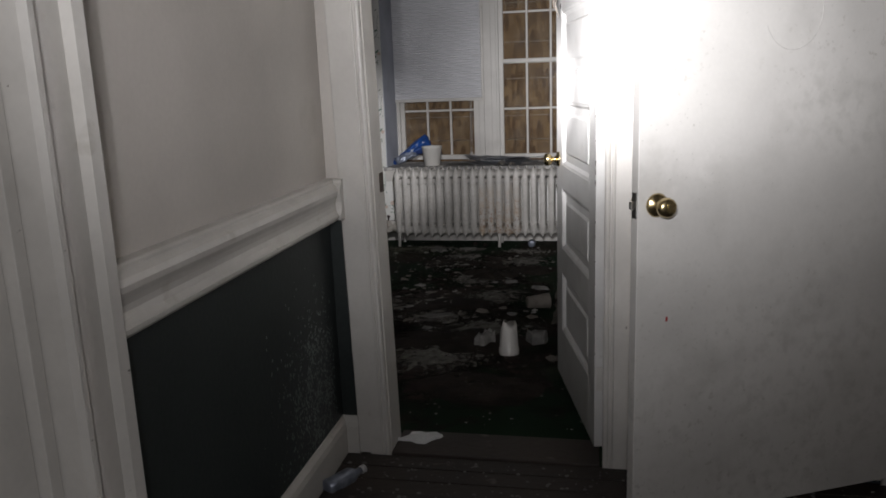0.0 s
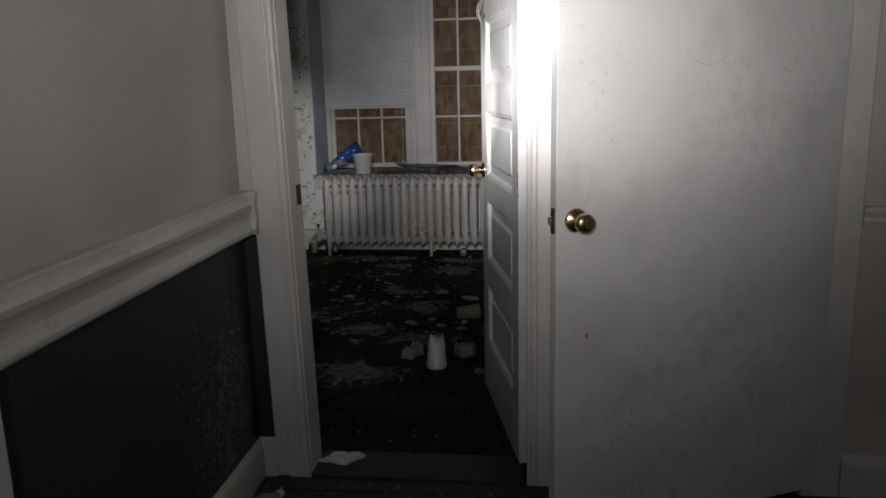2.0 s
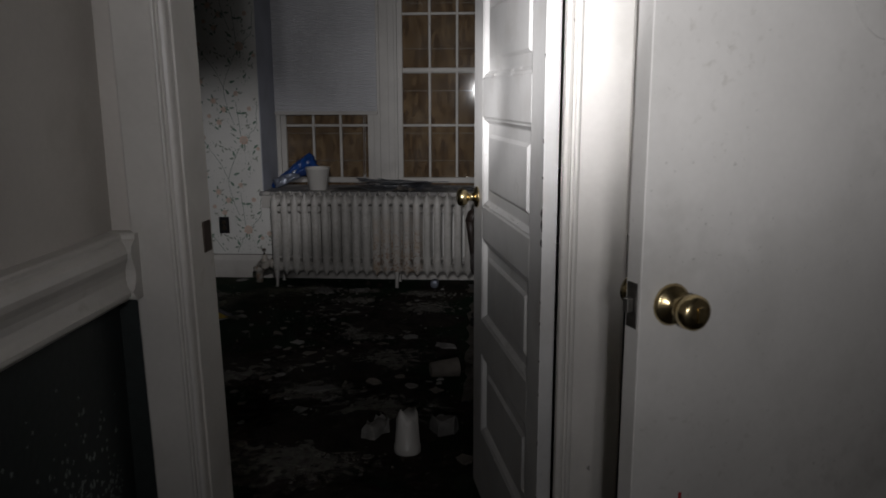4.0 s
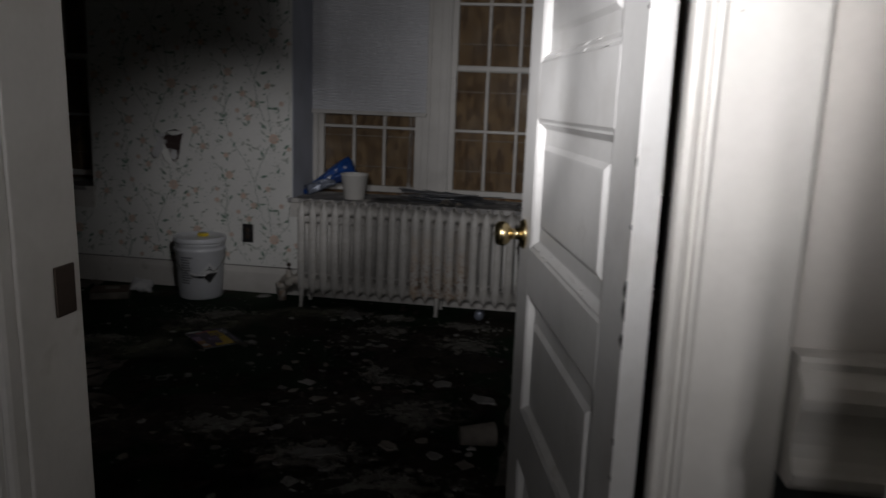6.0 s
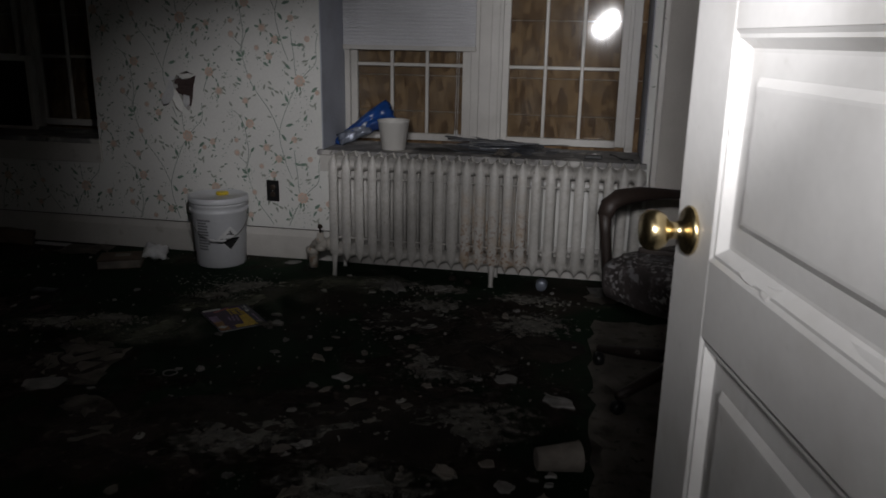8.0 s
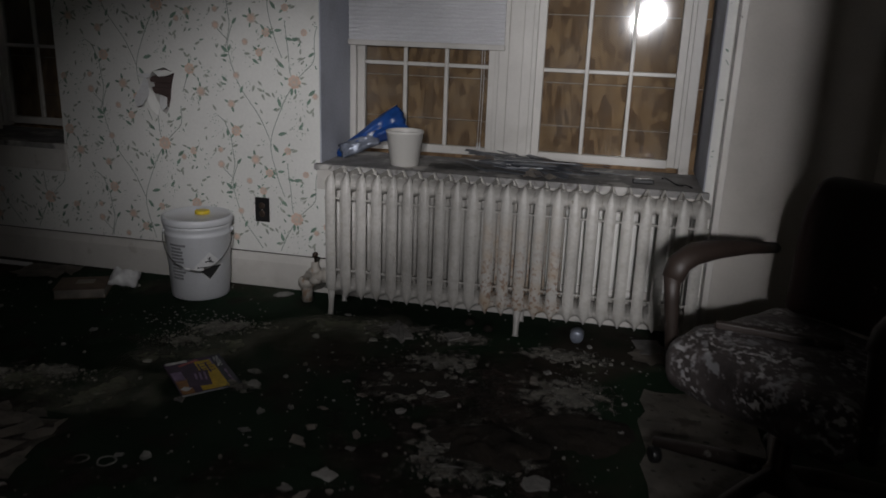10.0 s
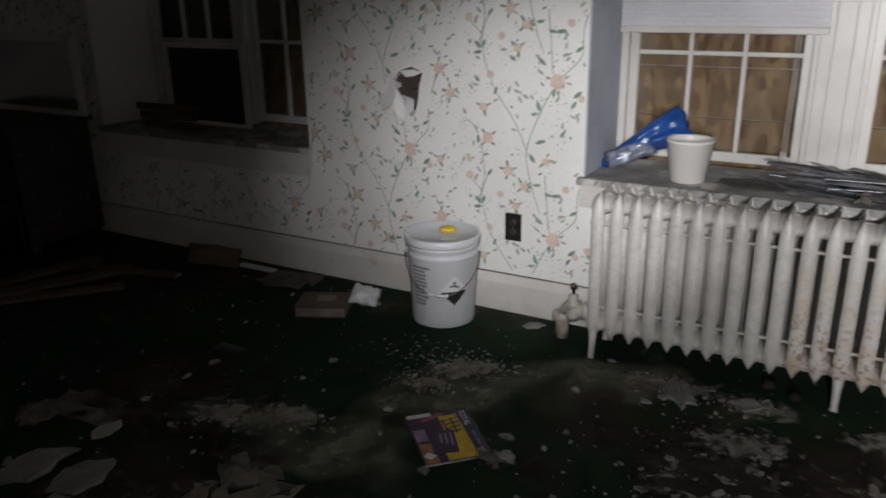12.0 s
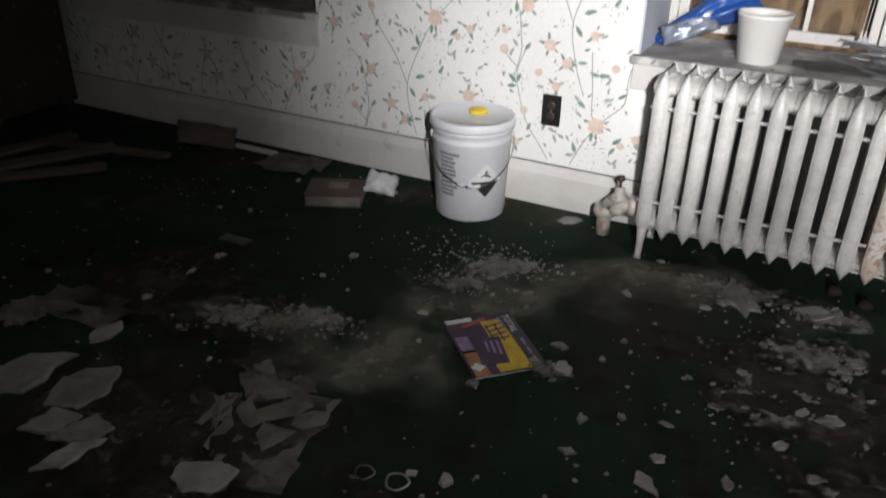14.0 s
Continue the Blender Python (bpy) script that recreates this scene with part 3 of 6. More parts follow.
# paint lifting along the foot of each panel
for z0, z1 in PANELS:
    for _ in range(7):
        x = rc.uniform(SH + 0.03, LEAF_W - SL - 0.06)
        ln, d = rc.uniform(0.02, 0.07), rc.uniform(0.004, 0.019)
        bm = prism([(0, 0), (ln * 0.3, rc.uniform(-0.003, 0.001)), (ln, rc.uniform(-0.002, 0.002)), (ln * 0.7, rc.uniform(0.003, 0.006)), (ln * 0.2, rc.uniform(0.003, 0.006))], 0, 0.0014)
        bm.transform(Matrix.Translation((x, LEAF_T - d * 0.8 + 0.003, z0 + d)) @ Matrix.Rotation(radians(rc.uniform(-65, -30)), 4, "X"))
        part("paint_flake", bm, LEAFW, leaf)

# strips of paint hanging off the latch stile, with a dark hole under them
for k, (x, z, ln, tilt) in enumerate([(LEAF_W - 0.12, 1.69, 0.085, 24), (LEAF_W - 0.135, 1.675, 0.11, 4), (LEAF_W - 0.11, 1.665, 0.06, -14)]):
    bm = prism([(-0.006, 0), (0.004, 0.002), (0.009, -ln * 0.5), (0.003, -ln), (-0.003, -ln * 0.7), (-0.008, -ln * 0.35)], 0, 0.0016)
    bm.transform(Matrix.Translation((x, LEAF_T + 0.012, z)) @ Matrix.Rotation(radians(90), 4, "X") @ Matrix.Rotation(radians(tilt), 4, "Z"))
    for v in bm.verts:
        v.co.y += 0.02 * math.sin((z - v.co.z) * 30) - 0.011 * (v.co.z > z - 0.01)
    part("paint_strip", bm, PAPER, leaf, "yellowed strip of paint peeling off")
# hole drawn as a near-black disc, its inner shade put in the colour
part("latch_hole", lathe([(0.011, 0), (0.011, 0.0012), (0.002, 0.0016)], 14, "y"), BAREWOOD_GAPSHADE, leaf, "dark screw hole").location = (LEAF_W - 0.105, LEAF_T - 0.0004, 1.615)

# flush slab door standing ajar in the hall
SLAB_W, SLAB_T = 0.945, 0.036
slab = thing("flush_door", (2.573, -3.59, 0.0), "grimy white flush door standing ajar in the hall", "door", rz=205.8)
part("slab", box(0, SLAB_W, -SLAB_T, 0, 0.045, 2.06, 0.002), DOORW, slab)
# local +y faces the hall camera side
bm = knob_bm(1)
bm.transform(Matrix.Translation((SLAB_W - 0.056, 0, 1.0)))
k = part("door_knob", bm, BRASS, slab, "polished brass knob with a key slot")
bm = box(-0.004, 0.004, 0.066, 0.069, -0.012, 0.012, 0.001)
bm.transform(Matrix.Translation((SLAB_W - 0.056, 0, 1.0)))
part("turn_button", bm, BRASS, k)
bm = knob_bm(-1)
bm.transform(Matrix.Translation((SLAB_W - 0.056, -SLAB_T, 1.0)))
part("door_knob", bm, BRASS, slab, "polished brass door knob")
part("latch_plate", box(SLAB_W, SLAB_W + 0.002, -SLAB_T + 0.006, -0.006, 0.965, 1.035, 0.0005), STEEL, slab, "dull steel latch plate")
part("latch", box(SLAB_W + 0.002, SLAB_W + 0.014, -SLAB_T + 0.012, -0.012, 0.99, 1.012, 0.002), STEEL, slab)
bolt = part("barrel_bolt", box(SLAB_W - 0.108, SLAB_W - 0.015, 0, 0.003, 1.588, 1.628, 0.001), LABELWHITE, slab, "small brass barrel bolt on a pale plate")
for z in (1.594, 1.622):
    part("bolt_rail", sweep([(SLAB_W - 0.11, 0.006, z), (SLAB_W - 0.013, 0.006, z)], 0.0065, 8), BRASS, bolt)
for x in (SLAB_W - 0.108, SLAB_W - 0.02):
    for z in (1.594, 1.622):
        part("screw", lathe([(0.0036, 0), (0.0036, 0.0135), (0.001, 0.0145)], 8, "y"), STEEL, bolt).matrix_local = pose(x, 0, z)
part("bolt_stop", box(SLAB_W - 0.12, SLAB_W - 0.116, 0.0, 0.012, 1.573, 1.647, 0.001), DARKMETAL, bolt, "thin dark metal stop")
# pencilled circle and red speck on the slab
ring = sweep([(0.49 + 0.09 * math.cos(a), 0.0006, 1.50 + 0.105 * math.sin(a)) for a in np.linspace(0.4, 5.9, 40)], 0.0007, 4)
part("scribble", ring, FAINT, slab, "faint pencilled circle")
part("red_speck", box(SLAB_W - 0.098, SLAB_W - 0.092, 0.0, 0.0008, 0.668, 0.682), MAGR, slab, "small red paint speck")
# its jamb and casing on the end wall
bm = extrude_profile(CAS, (2.545, SOUTH_H, -0.02), (2.545, SOUTH_H, 2.2), up=Vector((1, 0, 0)), out=Vector((0, -1, 0)))
structure("trim_casing_far", bm, WHITE, "white door casing at the flush door's hinges", "trim")

# casing of the side doorway in the hall
bm = extrude_profile([(a * 2.5, b) for a, b in [(0, 0), (0.02, 0), (0.026, 0.006), (0.026, 0.02), (0.02, 0.026), (0.02, 0.1), (0.028, 0.106), (0.03, 0.13), (0, 0.13)]], (HALL_W, -5.005, -0.02), (HALL_W, -5.005, 2.2), up=Vector((0, 1, 0)), out=Vector((1, 0, 0)))
structure("trim_casing_side", bm, WHITE, "chipped white casing of the side doorway", "trim")
structure("trim_jamb_side", box(HALL_W - 0.12, HALL_W + 0.004, -5.035, -5.007, -0.02, 2.08, 0.002), WHITE, "white jamb of the side doorway", "trim")
structure("door_side", box(HALL_W - 0.06, HALL_W - 0.02, -5.75, -5.037, 0.0, 2.06, 0.002), WHITE, "closed white side door", "door")

# ---- windows ----
def sash_window(name, x0, x1, z0, z1, y, label):
    """a six-over-six sash in its frame; x0..x1, z0..z1 are the glass limits."""
    w = thing(name, (x0, y, z0), label, "window", kind="structure")
    W, H = x1 - x0, z1 - z0
    mid = H * 0.5
    fr = 0.055
    for a, b, c, d in ((-fr - 0.045, -fr, -0.06, H + 0.075), (W + fr, W + fr + 0.045, -0.06, H + 0.075), (-fr, W + fr, H + 0.04, H + 0.075)):
        part("window_frame", box(a, b, -0.05, 0.05, c, d, 0.003), WHITE, w)
    for a, b in ((-fr, -fr + 0.02), (W + fr - 0.02, W + fr)):
        part("parting_bead", box(a, b, -0.05, -0.02, -0.03, H + 0.04, 0.002), WHITE, w)
    for k, (c, d, dy) in enumerate(((0, mid - 0.01, 0.0), (mid + 0.02, H, 0.022))):
        s = part("sash", box(-0.04, 0, -0.015 + dy, 0.015 + dy, c - 0.035, d + 0.03, 0.003), WHITE, w)
        bm = box(W, W + 0.04, -0.015 + dy, 0.015 + dy, c - 0.035, d + 0.03, 0.003)
        part("stile", bm, WHITE, s)
        part("bottom_rail", box(0, W, -0.015 + dy, 0.015 + dy, c - 0.04, c, 0.003), WHITE, s)
        part("top_rail", box(0, W, -0.015 + dy, 0.015 + dy, d, d + 0.022, 0.003), WHITE, s)
        for m in (1 / 3, 2 / 3):
            part("muntin", box(W * m - 0.009, W * m + 0.009, -0.011 + dy, 0.011 + dy, c, d, 0.003), WHITE, s)
        zm = (c + d) / 2
        for q in range(3):
            part("muntin", box(W * q / 3 + (0.009 if q else 0), W * (q + 1) / 3 - (0.009 if q < 2 else 0), -0.011 + dy, 0.011 + dy, zm - 0.009, zm + 0.009, 0.003), WHITE, s)
            for lo, hi in ((c, zm - 0.009), (zm + 0.009, d)):
                pane = part("pane", box(W * q / 3, W * (q + 1) / 3, 0.001 + dy, 0.004 + dy, lo, hi), GLASS, s)
                pane.visible_shadow = False
    return w


def boarding(name, x0, x1, z0, z1, y):
    board = thing(name, (x0, y, z0), "weathered OSB boarding outside the window glass", "board")
    seams = [0, 0.21, 0.42, 0.74, 1.05, 1.38, z1 - z0]
    for a, b in zip(seams, seams[1:]):
        part("board_panel", box(0, x1 - x0, 0, 0.012, a + 0.002, b - 0.002, 0.0008), OSB, board)
    return board


sash_window("window_1", -0.085, 0.545, 0.69, 2.285, GLASS_Y, "white six-over-six sash window boarded outside")
sash_window("window_2", 0.812, 1.425, 0.69, 2.285, GLASS_Y, "white six-over-six sash window boarded outside")
boarding("osb_board", -0.2, 0.68, 0.6, 2.4, GLASS_Y + 0.09)
boarding("osb_board", 0.69, 1.6, 0.6, 2.4, GLASS_Y + 0.09)
structure("trim_mullion", box(0.645, 0.712, GLASS_Y - 0.045, GLASS_Y + 0.06, SILL_Z, REC_TOP - 0.002, 0.003), WHITE, "white post between the two windows", "trim")
bm = box(REC_L + 0.001, REC_R - 0.001, GLASS_Y - 0.02, GLASS_Y + 0.07, 2.361, REC_TOP - 0.001)
structure("trim_window_head", bm, WHITE, "white head board over the windows", "trim")
bm = box(REC_L + 0.0005, REC_L + 0.006, WALL_N + 0.004, GLASS_Y + 0.06, SILL_Z, REC_TOP - 0.002)
structure("wall_reveal_left", bm, REVEAL, "grey-blue painted window reveal", "wall")
bm = box(REC_R - 0.006, REC_R - 0.0005, WALL_N + 0.004, GLASS_Y + 0.06, SILL_Z, REC_TOP - 0.002)
structure("wall_reveal_right", bm, REVEAL, "grey-blue painted window reveal", "wall")
structure("wall_recess_back", box(WEST, EAST + 0.1, GLASS_Y + 0.13, GLASS_Y + 0.2, 0, CEIL_Z), PLASTER, "outer wall behind the boarded windows", "wall")
structure("window_sill", box(REC_L - 0.02, REC_R + 0.02, WALL_N - 0.03, GLASS_Y - 0.03, SILL_Z - 0.028, SILL_Z, 0.004), SILL, "deep dusty grey window sill", "sill")
structure("trim_apron", box(REC_L - 0.01, REC_R + 0.01, WALL_N - 0.016, WALL_N, SILL_Z - 0.12, SILL_Z - 0.028, 0.003), WHITE, "white apron board under the sill", "trim")
# second recess
structure("window_sill_far", box(REC2_L - 0.02, REC2_R + 0.02, WALL_N - 0.03, GLASS_Y - 0.03, SILL_Z - 0.028, SILL_Z, 0.004), SILL, "deep dusty window sill in the far bay", "sill")
structure("trim_apron_far", box(REC2_L - 0.01, REC2_R + 0.015, WALL_N - 0.018, WALL_N, SILL_Z - 0.14, SILL_Z - 0.028, 0.003), WHITE, "white apron board under the far sill", "trim")
sash_window("window_3", -2.2, -1.62, 0.69, 2.285, GLASS_Y, "worn white sash window in the far bay")
sash_window("window_4", -2.95, -2.37, 0.69, 2.285, GLASS_Y, "worn white sash window in the far bay")
boarding("osb_board", -2.36, -1.45, 0.6, 2.4, GLASS_Y + 0.09)
boarding("osb_board", -3.1, -2.37, 0.6, 2.4, GLASS_Y + 0.09)

# pleated blind over the first window
blind = thing("pleated_blind", (-0.19, GLASS_Y - 0.075, 1.165), "white pleated blind half lowered over the window", "blind")
BW, BH = 0.815, 1.02
bm = bmesh.new()
n = int((BH - 0.05) / 0.01)
rows = []
for i in range(n + 1):
    z, y = 0.025 + i * (BH - 0.05) / n, 0.006 * (i % 2)
    rows.append([bm.verts.new((0, y, z)), bm.verts.new((BW, y, z)), bm.verts.new((BW, y + 0.012, z)), bm.verts.new((0, y + 0.012, z))])
for a, b in zip(rows, rows[1:]):
    for k in range(4):
        bm.faces.new((a[k], a[(k + 1) % 4], b[(k + 1) % 4], b[k]))
part("pleated_fabric", bm, BLIND, blind)
part("bottom_rail", box(-0.004, BW + 0.004, -0.006, 0.026, 0, 0.026, 0.004), WHITE, blind)
part("top_rail", box(-0.006, BW + 0.006, -0.006, 0.026, BH - 0.024, BH, 0.004), WHITE, blind)
for dx in (0.0, 0.012):
    c = part("cord", sweep([(BW - 0.1 + dx, -0.01, 0.0), (BW - 0.1 + dx, -0.008, -0.2), (BW - 0.105 + dx, -0.01, -0.44)], 0.0014, 5), LABELWHITE, blind)
    part("tassel", sweep([(BW - 0.105 + dx, -0.01, -0.44), (BW - 0.105 + dx, -0.01, -0.475)], [0.003, 0.006], 8), LABELWHITE, c)

# ---- radiator ----
def section_bm():
    """one cast section: flat ridged blades front and back with pointed ends, a middle column, hubs and a top fin."""
    bm = bmesh.new()
    rows = [(0.078, 0.001, 0.024), (0.096, 0.01, 0.012), (0.118, 0.0195, 0.006), (0.15, 0.0235, 0.003), (0.36, 0.0225, 0.002), (0.54, 0.0235, 0.003), (0.585, 0.022, 0.006), (0.615, 0.017, 0.012), (0.636, 0.009, 0.021), (0.65, 0.002, 0.034)]
    for side in (1, -1):
        blade = bmesh.new()
        rings = []
        for z, w, y in rows:
            ring = [(-w, y + 0.009), (-w * 0.62, y + 0.0022), (-w * 0.22, y), (w * 0.22, y), (w * 0.62, y + 0.0022), (w, y + 0.009), (w * 0.8, y + 0.028), (-w * 0.8, y + 0.028)]
            rings.append([blade.verts.new((a, 0.112 + side * (b - 0.112), z)) for a, b in ring])
        for a, b in zip(rings, rings[1:]):
            for k in range(8):
                f = blade.faces.new((a[k], a[(k + 1) % 8], b[(k + 1) % 8], b[k]))
                f.smooth = k not in (0, 4)
        blade.faces.new(rings[0])
        blade.faces.new(rings[-1])
        bmesh.ops.recalc_face_normals(blade, faces=blade.faces[:])
        join(bm, blade)
    join(bm, sweep([(0, 0.112, 0.11), (0, 0.112, 0.63)], 0.019, 8, flat=1.1))
    for z, r in ((0.592, 0.037), (0.122, 0.036)):
        h = lathe([(r * 0.8, -0.0348), (r * 0.84, -0.026), (r, -0.012), (r * 1.08, 0), (r, 0.012), (r * 0.84, 0.026), (r * 0.8, 0.0348)], 18, "x")
        for v in h.verts:
            v.co.y *= 2.45
        join(bm, h, Matrix.Translation((0, 0.112, z)))
    fin = box(-0.004, 0.004, 0.034, 0.19, 0.6, 0.648)
    for v in fin.verts:
        if v.co.z > 0.62:
            v.co.x *= 0.3
    join(bm, fin)
    for z in (0.532, 0.205):
        join(bm, sweep([(-0.035, 0.036, z), (0.035, 0.036, z)], 0.006, 6, side=Vector((0, 1, 0))))
    return bm


radiator = thing("radiator", (0, 0, 0), "cream painted cast-iron column radiator with rust streaks", "radiator")
sec = bpy.data.meshes.new("section")
b0 = section_bm()
b0.to_mesh(sec)
b0.free()
sec.materials.append(IRON)
sec2 = sec.copy()
sec2.materials.clear()
sec2.materials.append(RUSTY)
PITCH, COUNT = 0.07, 23
for i in range(COUNT):
    ob = new("section", sec2 if i in (10, 11, 12, 13, 14) else sec)
    ob.location = (i * PITCH, 0, 0)
    ob.parent = radiator
for i in (0, 12, COUNT - 1):
    for y in (0.02, 0.2):
        part("leg", sweep([(i * PITCH, y + 0.004, 0.13), (i * PITCH, y, 0.06), (i * PITCH, y - 0.008, 0.012), (i * PITCH, y - 0.012, 0.0)], [0.019, 0.013, 0.012, 0.014], 10), IRON, radiator)
valve = part("valve_body", lathe([(0.012, 0.0), (0.028, 0.004), (0.03, 0.02), (0.024, 0.03), (0.026, 0.05), (0.032, 0.056), (0.032, 0.07), (0.02, 0.076), (0.018, 0.1), (0.01, 0.104)], 20), PIPE, radiator, "painted radiator valve with a worn handle")
valve.location = (-0.115, 0.115, 0.1)
part("valve_stem", lathe([(0.005, 0), (0.005, 0.03), (0.014, 0.03), (0.012, 0.045), (0.004, 0.05)], 12), DARKMETAL, valve).location = (0, 0, 0.1)
part("supply_pipe", sweep([(-0.165, 0.14, 0.0), (-0.165, 0.135, 0.06), (-0.16, 0.13, 0.11), (-0.145, 0.12, 0.135), (-0.115, 0.115, 0.14), (-0.03, 0.113, 0.145)], 0.026, 14), PIPE, radiator)
part("union_nut", lathe([(0.028, 0), (0.038, 0.003), (0.038, 0.03), (0.028, 0.034)], 8, "x"), PIPE, radiator).location = (-0.075, 0.114, 0.143)
part("elbow_collar", lathe([(0.028, 0), (0.04, 0.004), (0.042, 0.02), (0.04, 0.036), (0.028, 0.042)], 16), PIPE, radiator).location = (-0.165, 0.136, 0.075)

# ---- wallpaper print ----
def curve(points, steps=7):
    """a smooth line through a few points."""
    out = []
    for i in range(len(points) - 1):
        p0, p1, p2, p3 = (Vector(points[max(0, min(len(points) - 1, i + d))]) for d in (-1, 0, 1, 2))
        for k in range(steps):
            t = k / steps
            out.append(0.5 * (2 * p1 + (p2 - p0) * t + (2 * p0 - 5 * p1 + 4 * p2 - p3) * t * t + (3 * p1 - p0 - 3 * p2 + p3) * t ** 3))
    return out + [Vector(points[-1])]


def wallpaper_print():
    """half-drop repeat: forked vines with large roses, leaf pairs, small blossoms and sprigs."""
    rng = random.Random(7)
    TW, TH = 0.683, 0.646
    bm = bmesh.new()
    stems = [curve(q) for q in (
        [(-0.06, -0.54), (-0.1, -0.43), (-0.125, -0.283), (-0.07, -0.127), (-0.025, -0.042), (0, 0), (-0.021, 0.04), (-0.028, 0.13), (-0.044, 0.27)],
        [(-0.125, -0.283), (-0.181, -0.163), (-0.275, -0.03), (-0.32, 0.1), (-0.325, 0.175), (-0.29, 0.27)],
        [(-0.325, 0.175), (-0.37, 0.217), (-0.394, 0.247)],
        [(0, 0), (0.05, 0.05), (0.095, 0.1), (0.1, 0.2), (0.12, 0.27), (0.15, 0.35)],
        [(-0.33, -0.265), (-0.32, -0.35), (-0.315, -0.4), (-0.33, -0.47), (-0.345, -0.53)],
        [(-0.33, -0.265), (-0.36, -0.2), (-0.395, -0.17)])]
    # (kind, x, z, size): 2 coral rose, 3 pale pink blossom; leaves round each
    blooms = [(2, 0, 0, 0.034, 3), (2, 0.155, 0.36, 0.028, 5), (2, -0.3, -0.24, 0.027, 4), (3, -0.29, 0.018, 0.018, 0), (3, -0.385, 0.24, 0.02, 0), (3, -0.205, -0.37, 0.025, 5),
              (2, -0.04, -0.32, 0.019, 2), (3, -0.32, -0.115, 0.021, 3), (2, -0.135, 0.215, 0.022, 4), (3, 0.1, -0.06, 0.016, 0), (3, -0.475, -0.065, 0.025, 5), (2, -0.53, -0.35, 0.019, 3), (2, -0.17, -0.52, 0.02, 3), (3, -0.24, 0.17, 0.017, 0), (3, -0.385, -0.335, 0.016, 0), (2, 0.05, 0.22, 0.017, 0)]
    leaves = []
    for k, (x, z, an) in enumerate([(-0.077, -0.097, 1.9), (-0.014, -0.045, 4.6), (-0.265, -0.045, 1.2), (-0.345, 0.135, 2.4), (-0.32, 0.14, 1.2), (-0.345, 0.105, 3.4), (0.01, 0.19, 0.2), (-0.025, 0.19, 2.9), (0.07, -0.085, 1.0), (0.085, -0.045, 0.7), (0.085, 0.125, 0.6), (-0.19, 0.085, 5.7), (-0.065, 0.075, 5.6), (-0.345, -0.25, 1.7), (-0.29, -0.385, 0.9), (-0.065, -0.24, 0.3), (-0.115, -0.43, 3.0), (-0.075, -0.42, 0.1), (-0.1, -0.31, 2.2), (-0.35, 0.0, 2.4), (0.03, -0.2, 0.9)]):
        leaves.append((0, x, z, an, 0.02 if k % 3 else 0.024))
    for kind, x, z, size, n in blooms:
        for a in range(n):
            an = 6.283 * a / n + 0.6 + rng.uniform(-0.3, 0.3)
            leaves.append((0 if a % 4 else 1, x + size * 1.25 * math.cos(an), z + size * 1.25 * math.sin(an), an, rng.uniform(0.013, 0.018)))
    for _ in range(60):
        leaves.append((1, rng.uniform(-0.53, 0.15), rng.random() * TH, rng.uniform(0, 6.28), rng.uniform(0.011, 0.019)))
    for _ in range(30):
        leaves.append((0, rng.uniform(-0.53, 0.15), rng.random() * TH, rng.uniform(0, 6.28), rng.uniform(0.008, 0.013)))
    for _ in range(62):
        x, z, a = rng.uniform(-0.53, 0.15), rng.random() * TH, rng.uniform(0, 6.28)
        for q in range(5):
            leaves.append((q % 2, x + rng.gauss(0, 0.016), z + rng.gauss(0, 0.016), a + rng.uniform(-0.8, 0.8), rng.uniform(0.003, 0.0065)))
    areas = [(REC2_R, REC_L, 0.17, CEIL_Z), (REC2_L, REC2_R, 0.17, 0.49), (1.568, 1.598, 0.17, CEIL_Z), (WEST, REC2_L, 0.17, CEIL_Z), (REC_L, REC_L + 0.14, 0.17, SILL_Z - 0.13)]
    y = WALL_N - 0.0008
    count = [0]

    def lens(cx, cz, an, size, width, idx, yy):
        count[0] += 1
        yy -= 0.00005 * (count[0] % 23)
        c, s = math.cos(an), math.sin(an)
        pts = ((-1, 0), (-0.35, -width), (0.4, -width * 0.8), (1, 0), (0.4, width * 0.8), (-0.35, width))
        f = bm.faces.new([bm.verts.new((cx + size * (c * a - s * b), yy, cz + size * (s * a + c * b))) for a, b in pts])
        f.material_index = idx

    def petal(cx, cz, an, size, idx, yy):
        count[0] += 1
        yy -= 0.00005 * (count[0] % 23)
        c, s = math.cos(an), math.sin(an)
        ring = [(math.cos(0.785 * k) * (1.0 + 0.12 * (k % 2)), 0.82 * math.sin(0.785 * k)) for k in range(8)]
        f = bm.faces.new([bm.verts.new((cx + size * (c * a - s * b), yy, cz + size * (s * a + c * b))) for a, b in ring])
        f.material_index = idx

    def free(px, pz, m, area):
        x0, x1, z0, z1 = area
        return x0 + m < px < x1 - m and z0 + m < pz < z1 - m and math.hypot(px - HOLE[0], pz - HOLE[1]) > 0.115

